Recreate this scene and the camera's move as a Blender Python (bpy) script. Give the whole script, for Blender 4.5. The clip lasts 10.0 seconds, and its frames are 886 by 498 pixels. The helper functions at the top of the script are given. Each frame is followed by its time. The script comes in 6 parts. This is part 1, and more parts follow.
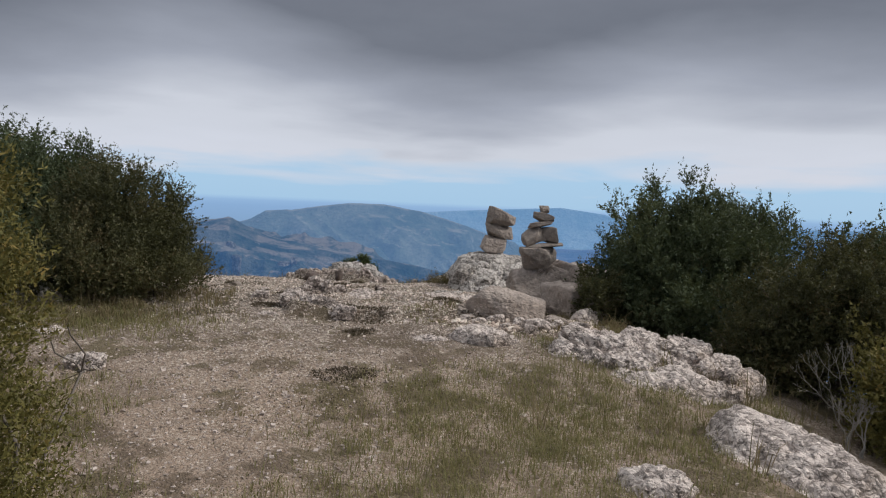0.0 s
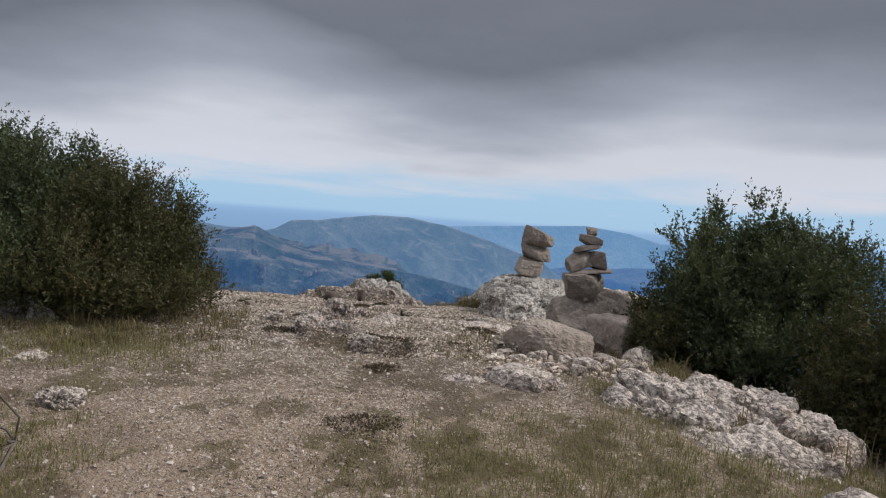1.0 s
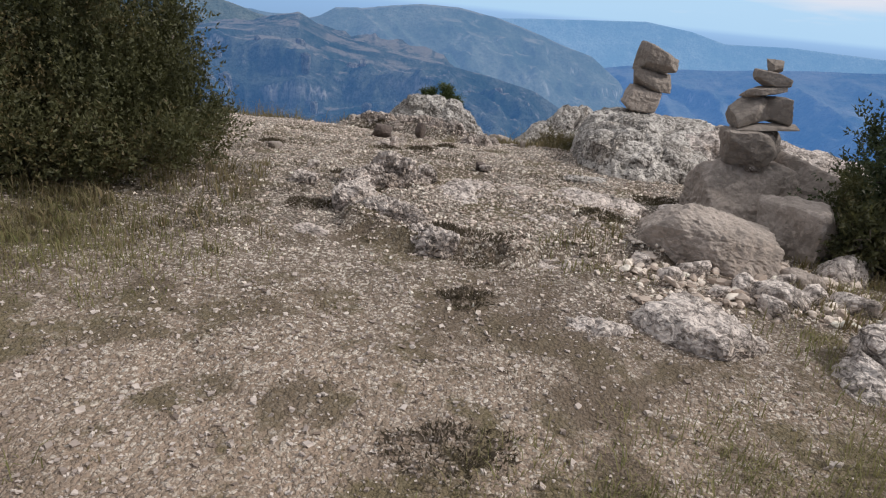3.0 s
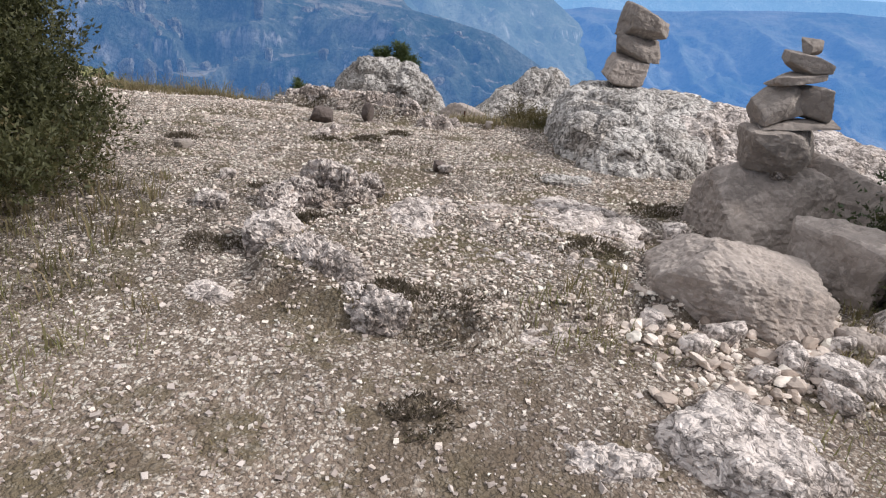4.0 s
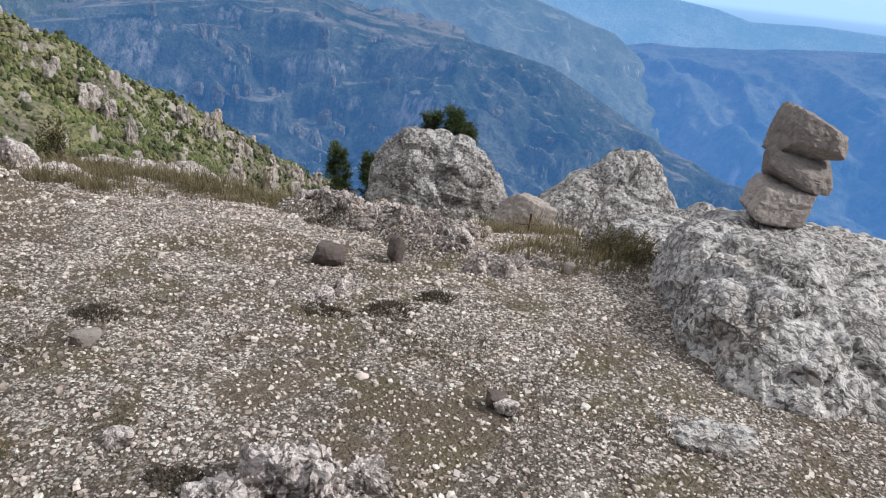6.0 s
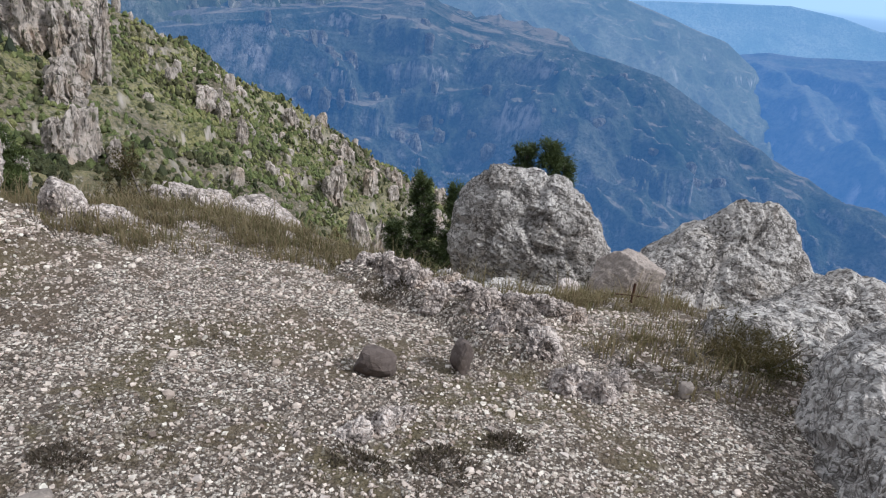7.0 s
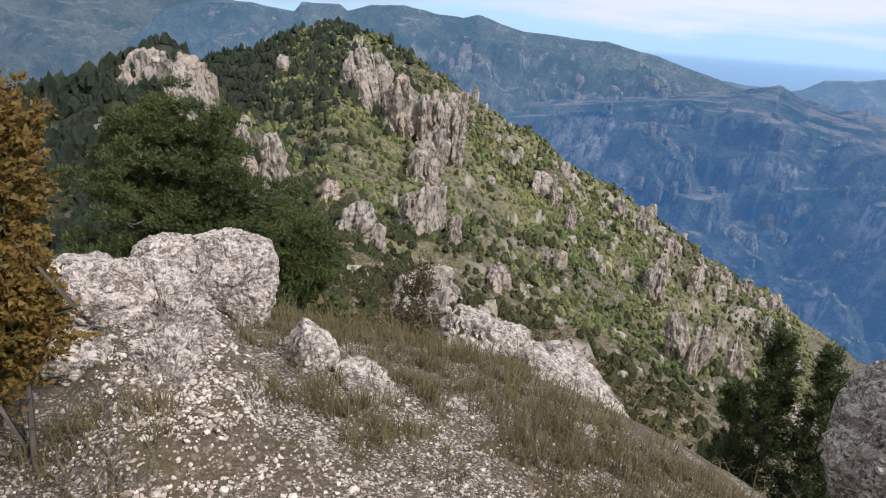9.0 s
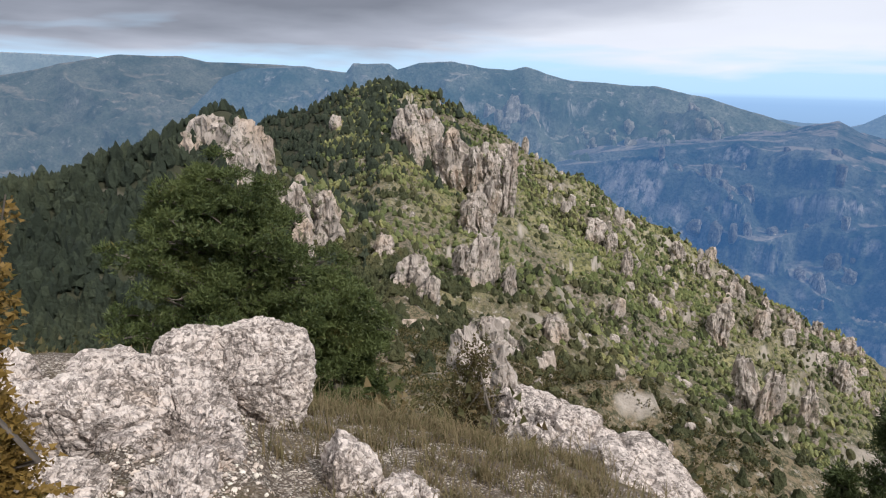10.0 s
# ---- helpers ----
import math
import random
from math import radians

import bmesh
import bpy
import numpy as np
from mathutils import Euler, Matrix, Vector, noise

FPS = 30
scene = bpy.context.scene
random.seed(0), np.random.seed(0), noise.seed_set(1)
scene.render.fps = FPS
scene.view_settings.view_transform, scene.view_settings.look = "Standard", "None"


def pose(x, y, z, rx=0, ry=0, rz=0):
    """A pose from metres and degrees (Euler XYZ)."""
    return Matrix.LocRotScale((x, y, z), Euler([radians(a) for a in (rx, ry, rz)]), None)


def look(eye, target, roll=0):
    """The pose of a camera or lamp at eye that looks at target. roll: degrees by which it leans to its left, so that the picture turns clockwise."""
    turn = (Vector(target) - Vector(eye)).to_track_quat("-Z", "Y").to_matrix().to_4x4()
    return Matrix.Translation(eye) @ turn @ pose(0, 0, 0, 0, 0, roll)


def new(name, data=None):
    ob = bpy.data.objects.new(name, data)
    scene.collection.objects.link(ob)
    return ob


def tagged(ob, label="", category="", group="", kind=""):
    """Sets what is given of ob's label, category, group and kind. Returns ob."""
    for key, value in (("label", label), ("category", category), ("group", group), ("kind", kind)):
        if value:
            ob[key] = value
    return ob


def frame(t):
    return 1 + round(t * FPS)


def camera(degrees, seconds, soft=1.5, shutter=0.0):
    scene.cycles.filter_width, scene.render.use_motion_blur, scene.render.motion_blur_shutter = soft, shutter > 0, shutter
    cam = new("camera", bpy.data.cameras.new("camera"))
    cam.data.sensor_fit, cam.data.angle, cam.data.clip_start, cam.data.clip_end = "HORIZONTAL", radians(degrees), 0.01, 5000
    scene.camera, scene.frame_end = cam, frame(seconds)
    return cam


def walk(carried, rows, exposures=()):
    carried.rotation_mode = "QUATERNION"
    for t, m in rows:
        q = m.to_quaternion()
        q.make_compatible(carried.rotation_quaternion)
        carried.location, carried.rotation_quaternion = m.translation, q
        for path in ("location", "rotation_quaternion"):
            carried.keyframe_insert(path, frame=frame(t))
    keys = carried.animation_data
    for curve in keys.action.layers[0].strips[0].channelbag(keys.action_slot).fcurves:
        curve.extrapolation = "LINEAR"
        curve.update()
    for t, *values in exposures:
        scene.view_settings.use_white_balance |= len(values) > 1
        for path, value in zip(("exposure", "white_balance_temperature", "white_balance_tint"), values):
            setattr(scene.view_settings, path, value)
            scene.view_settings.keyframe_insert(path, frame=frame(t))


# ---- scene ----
cam = camera(63.2, 10.0, 1.2)
PATH = [
    (0, (-0.03, 0.126, 1.496), (-0.013, 2.122, 1.365), 2.4),
    (0.5, (-0.107, 0.529, 1.472), (-0.107, 2.526, 1.374), 3.1),
    (1, (-0.143, 0.937, 1.524), (-0.193, 2.934, 1.429), 4.0),
    (1.5, (-0.214, 1.417, 1.595), (-0.321, 3.41, 1.477), 5.0),
    (2, (-0.407, 1.994, 1.564), (-0.567, 3.976, 1.354), 5.9),
    (2.5, (-0.517, 2.57, 1.563), (-0.69, 4.52, 1.154), 5.6),
    (2.7, (-0.552, 2.783, 1.624), (-0.716, 4.707, 1.101), 5.6),
    (3.8, (-0.686, 4.052, 1.714), (-0.673, 5.897, 0.943), 5.6),
    (4, (-0.65, 4.297, 1.78), (-0.654, 6.14, 1.003), 5.5),
    (4.5, (-0.685, 4.813, 1.78), (-0.726, 6.66, 1.013), 5.2),
    (5, (-0.701, 5.393, 1.861), (-0.746, 7.257, 1.139), 5.2),
    (5.5, (-0.72, 5.969, 1.969), (-0.808, 7.837, 1.26), 5.8),
    (5.7, (-0.763, 6.187, 1.943), (-0.874, 8.053, 1.233), 6.1),
    (6.8, (-0.859, 7.378, 2.117), (-1.21, 9.207, 1.386), 6.1),
    (7, (-0.898, 7.574, 2.105), (-1.312, 9.391, 1.38), 6.1),
    (7.5, (-1.068, 8.098, 2.154), (-1.679, 9.875, 1.471), 6.0),
    (8, (-1.206, 8.551, 2.054), (-2.078, 10.237, 1.423), 5.6),
    (8.5, (-1.474, 8.971, 2.023), (-2.557, 10.539, 1.418), 5.2),
    (9, (-1.775, 9.359, 2.069), (-2.998, 10.833, 1.494), 4.4),
    (9.5, (-1.989, 9.671, 2.111), (-3.308, 11.079, 1.587), 3.0),
    (10, (-2.236, 9.88, 2.104), (-3.598, 11.274, 1.658), 1.4),
]
walk(cam, [(t, look(eye, target, roll)) for t, eye, target, roll in PATH],
     [(0, -0.38, 6260, 11), (1.5, -0.4, 6260, 11), (2.5, -0.36, 6290, 11), (4, 0.22, 6080, 12), (5, 0.2, 5970, 11), (5.5, 0.12, 5920, 10), (7, -0.05, 5750, 10), (8, -0.05, 5880, 10.5), (9, 0.0, 6100, 12), (10, 0.06, 6240, 12)])

# ---- world, sun ----
SUN_AZ, SUN_EL = 96.0, 40.0       # compass turn from +y towards +x, and height
world = bpy.data.worlds.new("world")
scene.world = world
world.use_nodes = True
wn, wl = world.node_tree.nodes, world.node_tree.links
wn.clear()


def wmath(op, a, b=None, clamp=False):
    n = wn.new("ShaderNodeMath")
    n.operation, n.use_clamp = op, clamp
    for i, v in enumerate((a, b)):
        if v is None:
            continue
        if isinstance(v, (int, float)):
            n.inputs[i].default_value = v
        else:
            wl.new(v, n.inputs[i])
    return n.outputs[0]


def wramp(fac, stops):
    n = wn.new("ShaderNodeValToRGB")
    wl.new(fac, n.inputs[0])
    el = n.color_ramp.elements
    while len(el) < len(stops):
        el.new(0.5)
    for e, (p, c) in zip(el, stops):
        e.position, e.color = p, (*c, 1)
    return n.outputs[0]


def wmix(fac, a, b):
    n = wn.new("ShaderNodeMix")
    n.data_type = "RGBA"
    for s, v in ((n.inputs[0], fac), (n.inputs[6], a), (n.inputs[7], b)):
        if isinstance(v, tuple):
            s.default_value = (*v, 1)
        elif isinstance(v, (int, float)):
            s.default_value = v
        else:
            wl.new(v, s)
    return n.outputs[2]


tc = wn.new("ShaderNodeTexCoord")
sep = wn.new("ShaderNodeSeparateXYZ")
wl.new(tc.outputs["Generated"], sep.inputs[0])
dz = sep.outputs[2]
# the cloud deck lies flat overhead: its pattern shrinks towards the horizon
up = wmath("MAXIMUM", dz, 0.0)
den = wmath("ADD", up, 0.10)
comb = wn.new("ShaderNodeCombineXYZ")
wl.new(wmath("DIVIDE", sep.outputs[0], den), comb.inputs[0])
wl.new(wmath("DIVIDE", sep.outputs[1], den), comb.inputs[1])


def wnoise(scale, detail, rough=0.55, dist=0.0):
    n = wn.new("ShaderNodeTexNoise")
    n.inputs["Scale"].default_value, n.inputs["Detail"].default_value = scale, detail
    n.inputs["Roughness"].default_value, n.inputs["Distortion"].default_value = rough, dist
    wl.new(comb.outputs[0], n.inputs["Vector"])
    return n.outputs[0]


n_big, n_mid, n_fine = wnoise(0.28, 3.0), wnoise(0.75, 5.0, 0.5, 0.15), wnoise(2.2, 5.0, 0.6)
n_low = wnoise(0.5, 4.0, 0.5, 0.3)
wob = wmath("ADD", wmath("MULTIPLY", wmath("SUBTRACT", n_big, 0.5), 0.16), wmath("MULTIPLY", wmath("SUBTRACT", n_mid, 0.5), 0.10))
lift = wmath("ADD", wmath("ADD", dz, wob), wmath("ADD", wmath("MULTIPLY", wmath("SUBTRACT", wmath("COSINE", wmath("MULTIPLY", sep.outputs[0], 8.6)), 1.0), 0.026), wmath("MULTIPLY", wmath("MAXIMUM", wmath("SUBTRACT", wmath("MULTIPLY", sep.outputs[0], -1.0), 0.36), 0.0), 0.22)))
deck = wramp(lift, [(0.0, (0.86, 0.89, 0.96)), (0.065, (0.81, 0.84, 0.90)), (0.125, (0.46, 0.49, 0.56)), (0.20, (0.195, 0.214, 0.256)), (0.40, (0.222, 0.237, 0.276)), (0.62, (0.85, 0.85, 0.87)), (1.0, (1.15, 1.14, 1.13))])
deck = wmix(wmath("MULTIPLY", n_fine, 0.14), deck, (0.62, 0.65, 0.72))
sky = wn.new("ShaderNodeTexSky")
sky.sky_type, sky.sun_disc = "NISHITA", False
sky.sun_elevation, sky.sun_rotation = radians(SUN_EL), radians(SUN_AZ)
skyc = wn.new("ShaderNodeMix")
skyc.data_type, skyc.blend_type = "RGBA", "MULTIPLY"
skyc.inputs[0].default_value = 1.0
wl.new(sky.outputs[0], skyc.inputs[6])
skyc.inputs[7].default_value = (0.085, 0.085, 0.085, 1)
blue = wmix(0.86, skyc.outputs[2], (0.56, 0.84, 1.10))
cover = wmath("MULTIPLY", wmath("SUBTRACT", wmath("ADD", dz, wmath("MULTIPLY", wmath("SUBTRACT", n_low, 0.5), 0.15)), wmath("ADD", wmath("MULTIPLY", sep.outputs[0], 0.012), 0.023)), 24.0, True)
above = wmix(cover, blue, deck)
sea = wramp(wmath("ADD", dz, 1.0), [(0.0, (0.10, 0.13, 0.17)), (0.90, (0.22, 0.34, 0.50)), (0.985, (0.34, 0.54, 0.82)), (1.0, (0.44, 0.67, 0.95))])
full = wmix(wmath("MULTIPLY", wmath("ADD", dz, 0.008), 160.0, True), sea, above)
bgd = wn.new("ShaderNodeBackground")
wl.new(full, bgd.inputs[0])
bgd.inputs[1].default_value = 1.0
wout = wn.new("ShaderNodeOutputWorld")
wl.new(bgd.outputs[0], wout.inputs[0])

sun = new("sun", bpy.data.lights.new("sun", "SUN"))
sun.data.energy, sun.data.angle, sun.data.color = 3.3, radians(5.0), (1.0, 0.95, 0.88)
sa, se = radians(SUN_AZ), radians(SUN_EL)
sun.matrix_world = look((math.sin(sa) * math.cos(se) * 50, math.cos(sa) * math.cos(se) * 50, math.sin(se) * 50 + 20), (0, 0, 20))


# ---- noise on arrays ----
def _hash(ix, iy, iz, seed):
    h = (ix * 374761393 + iy * 668265263 + iz * 2147483647 + seed * 1274126177) & 0xFFFFFFFF
    h = ((h ^ (h >> 13)) * 1274126177) & 0xFFFFFFFF
    h = ((h ^ (h >> 16)) * 2246822519) & 0xFFFFFFFF
    return ((h ^ (h >> 15)) & 0xFFFFFF) / float(0xFFFFFF)


def vnoise(p, seed=0):
    """Smooth noise from -1 to 1 at the rows of p."""
    f = np.floor(p)
    i = f.astype(np.int64)
    t = p - f
    t = t * t * t * (t * (t * 6 - 15) + 10)
    out = 0.0
    for dx in (0, 1):
        wx = t[:, 0] if dx else 1 - t[:, 0]
        for dy in (0, 1):
            wy = t[:, 1] if dy else 1 - t[:, 1]
            for dzz in (0, 1):
                wz = t[:, 2] if dzz else 1 - t[:, 2]
                out = out + wx * wy * wz * _hash(i[:, 0] + dx, i[:, 1] + dy, i[:, 2] + dzz, seed)
    return out * 2 - 1


def fbm(p, octaves=4, seed=0, gain=0.5, ridged=False):
    out, amp, tot = 0.0, 1.0, 0.0
    for o in range(octaves):
        n = vnoise(p * 2.03 ** o + 17.3 * o, seed + o * 7)
        if ridged:
            n = 1 - 2 * np.abs(n)
        out, tot, amp = out + amp * n, tot + amp, amp * gain
    return out / tot


def cell_edges(p, seed=0):
    """Distance between the two nearest of scattered points: small at the borders of the cells."""
    i = np.floor(p).astype(np.int64)
    d1 = np.full(len(p), 9.0)
    d2 = np.full(len(p), 9.0)
    for dx in (-1, 0, 1):
        for dy in (-1, 0, 1):
            for dzz in (-1, 0, 1):
                c = i + np.array([dx, dy, dzz])
                q = np.stack([_hash(c[:, 0], c[:, 1], c[:, 2], seed + k) for k in (1, 2, 3)], -1)
                d = np.sqrt(((c + q - p) ** 2).sum(1))
                d2 = np.minimum(d2, np.maximum(d, d1))
                d1 = np.minimum(d1, d)
    return d2 - d1


def xyz(x, y, z=0.0):
    x = np.asarray(x, float)
    return np.stack([x, np.broadcast_to(y, x.shape), np.broadcast_to(z, x.shape)], -1).reshape(-1, 3)


# ---- materials ----
def material(name, rough=0.9, metal=0.0):
    m = bpy.data.materials.new(name)
    m.use_nodes = True
    nt = m.node_tree
    b = nt.nodes["Principled BSDF"]
    b.inputs["Roughness"].default_value, b.inputs["Metallic"].default_value = rough, metal
    b.inputs["Specular IOR Level"].default_value = 0.25
    return m, nt, b


class Kit:
    """Short ways to wire up one material."""

    def __init__(self, name, rough=0.9, metal=0.0):
        self.m, self.nt, self.b = material(name, rough, metal)
        self.co = self.nt.nodes.new("ShaderNodeTexCoord").outputs["Object"]

    def link(self, a, s):
        self.nt.links.new(a, s)

    def put(self, s, v):
        if isinstance(v, tuple):
            s.default_value = (*v, 1)
        elif isinstance(v, (int, float)):
            s.default_value = v
        else:
            self.link(v, s)

    def scaled(self, sx, sy, sz, co=None):
        n = self.nt.nodes.new("ShaderNodeMapping")
        n.inputs["Scale"].default_value = (sx, sy, sz)
        self.link(co or self.co, n.inputs[0])
        return n.outputs[0]

    def noise(self, scale, detail=5.0, rough=0.6, co=None, dist=0.0):
        n = self.nt.nodes.new("ShaderNodeTexNoise")
        n.inputs["Scale"].default_value, n.inputs["Detail"].default_value = scale, detail
        n.inputs["Roughness"].default_value, n.inputs["Distortion"].default_value = rough, dist
        self.link(co or self.co, n.inputs["Vector"])
        return n.outputs[0]

    def cells(self, scale, co=None, feature="F1"):
        n = self.nt.nodes.new("ShaderNodeTexVoronoi")
        n.feature = feature
        n.inputs["Scale"].default_value = scale
        self.link(co or self.co, n.inputs["Vector"])
        return n.outputs

    def math(self, op, a, b=0.0, clamp=False):
        n = self.nt.nodes.new("ShaderNodeMath")
        n.operation, n.use_clamp = op, clamp
        self.put(n.inputs[0], a)
        self.put(n.inputs[1], b)
        return n.outputs[0]

    def step(self, v, lo, hi):
        n = self.nt.nodes.new("ShaderNodeMapRange")
        n.inputs[1].default_value, n.inputs[2].default_value = lo, hi
        self.link(v, n.inputs[0])
        return n.outputs[0]

    def mix(self, fac, a, b, blend="MIX"):
        n = self.nt.nodes.new("ShaderNodeMix")
        n.data_type, n.blend_type = "RGBA", blend
        self.put(n.inputs[0], fac)
        self.put(n.inputs[6], a)
        self.put(n.inputs[7], b)
        return n.outputs[2]

    def ramp(self, fac, stops):
        n = self.nt.nodes.new("ShaderNodeValToRGB")
        self.link(fac, n.inputs[0])
        el = n.color_ramp.elements
        while len(el) < len(stops):
            el.new(0.5)
        for e, (p, c) in zip(el, stops):
            e.position, e.color = p, (*c, 1)
        return n.outputs[0]

    def island(self):
        return self.nt.nodes.new("ShaderNodeNewGeometry").outputs["Random Per Island"]

    def done(self, colour, bump=None, strength=0.5, distance=0.02):
        self.put(self.b.inputs["Base Color"], colour)
        if bump is not None:
            n = self.nt.nodes.new("ShaderNodeBump")
            n.inputs["Strength"].default_value, n.inputs["Distance"].default_value = strength, distance
            self.link(bump, n.inputs["Height"])
            self.link(n.outputs[0], self.b.inputs["Normal"])
        return self.m


def limestone(name, light, mid, lichen, cover=0.5, stain=(0.42, 0.27, 0.15), pits=1.0):
    """Weathered limestone: knobbly plates of slightly different tones, dark joints and solution pits in patches, warm stains, grey lichen."""
    k = Kit(name, 0.95)
    big, mids = k.noise(1.4, 4), k.noise(7, 5, 0.62)
    shift = k.nt.nodes.new("ShaderNodeTexNoise")
    shift.inputs["Scale"].default_value, shift.inputs["Detail"].default_value = 11.0, 3.0
    k.link(k.co, shift.inputs["Vector"])
    part_of = k.nt.nodes.new("ShaderNodeVectorMath")
    part_of.operation = "SCALE"
    part_of.inputs["Scale"].default_value = 0.11
    k.link(shift.outputs["Color"], part_of.inputs[0])
    bent = k.nt.nodes.new("ShaderNodeVectorMath")
    bent.operation = "ADD"
    k.link(k.co, bent.inputs[0])
    k.link(part_of.outputs[0], bent.inputs[1])
    co = bent.outputs[0]
    tones = []
    for size in (15, 42):
        sep_c = k.nt.nodes.new("ShaderNodeSeparateColor")
        k.link(k.cells(size, co)[1], sep_c.inputs[0])
        tones.append(sep_c.outputs[0])
    e1, e2 = k.cells(15, co, "DISTANCE_TO_EDGE")[0], k.cells(42, co, "DISTANCE_TO_EDGE")[0]
    pale = tuple(min(0.78, v * 1.16) for v in light)
    c = k.mix(k.step(big, 0.38, 0.64), light, mid)
    c = k.mix(k.math("MULTIPLY", tones[0], 0.45), c, mid)
    c = k.mix(k.math("MULTIPLY", k.step(tones[1], 0.55, 0.9), 0.7), c, pale)
    c = k.mix(k.math("MULTIPLY", k.math("MULTIPLY", k.step(tones[1], 0.30, 0.18), k.step(k.noise(4.4, 4), 0.36, 0.52)), min(0.85, 0.78 * pits)), c, lichen)
    c = k.mix(k.math("MULTIPLY", k.step(k.noise(2.3, 4), 0.56, 0.70), 0.5), c, stain)
    grey = tuple(0.45 * v + 0.55 * w for v, w in zip(lichen, mid))
    c = k.mix(k.math("MULTIPLY", k.step(k.noise(3.4, 5, 0.65), 0.60 - 0.2 * cover, 0.68 - 0.16 * cover), 0.6), c, grey)
    gap = k.math("MULTIPLY", k.step(e1, 0.10, 0.02), k.step(k.noise(3.1, 5, 0.65), 0.46, 0.56))
    gap = k.math("MAXIMUM", gap, k.math("MULTIPLY", k.math("MULTIPLY", k.step(e2, 0.16, 0.05), k.step(k.noise(6.2, 5, 0.65), 0.50, 0.60)), 0.6))
    pit = k.step(k.noise(24, 4, 0.6, k.scaled(1, 1, 1.5), 0.5), 0.55, 0.605)
    dark = k.math("MAXIMUM", gap, k.math("MULTIPLY", pit, 0.8))
    c = k.mix(k.math("MULTIPLY", dark, min(0.92, 0.8 * pits)), c, (0.06, 0.048, 0.038))
    h = k.math("ADD", k.math("MINIMUM", e1, 0.3), k.math("ADD", k.math("MULTIPLY", k.math("MINIMUM", e2, 0.3), 0.5), k.math("MULTIPLY", mids, 0.6)))
    h = k.math("ADD", h, k.math("MULTIPLY", pit, -0.3 * min(1.0, pits)))
    return k.done(c, h, 0.9 if pits > 0.5 else 0.5, 0.035 if pits > 0.5 else 0.012)


ROCK = limestone("weathered_limestone", (0.57, 0.53, 0.485), (0.46, 0.42, 0.38), (0.105, 0.092, 0.080), 0.5, (0.46, 0.385, 0.31), 1.05)
PALE = limestone("pale_limestone", (0.63, 0.553, 0.498), (0.53, 0.453, 0.403), (0.12, 0.10, 0.085), 0.3, (0.50, 0.375, 0.27), 0.9)
BROKEN = limestone("broken_pink_limestone", (0.375, 0.318, 0.275), (0.305, 0.258, 0.222), (0.20, 0.168, 0.142), 0.25, (0.35, 0.27, 0.21), 0.3)
DARKST = limestone("dark_brown_limestone", (0.135, 0.108, 0.095), (0.10, 0.078, 0.067), (0.055, 0.044, 0.038), 0.2, (0.15, 0.11, 0.08), 0.2)
CAIRNM = limestone("brown_grey_limestone", (0.285, 0.242, 0.208), (0.225, 0.192, 0.165), (0.12, 0.10, 0.085), 0.25, (0.27, 0.205, 0.14), 0.2)


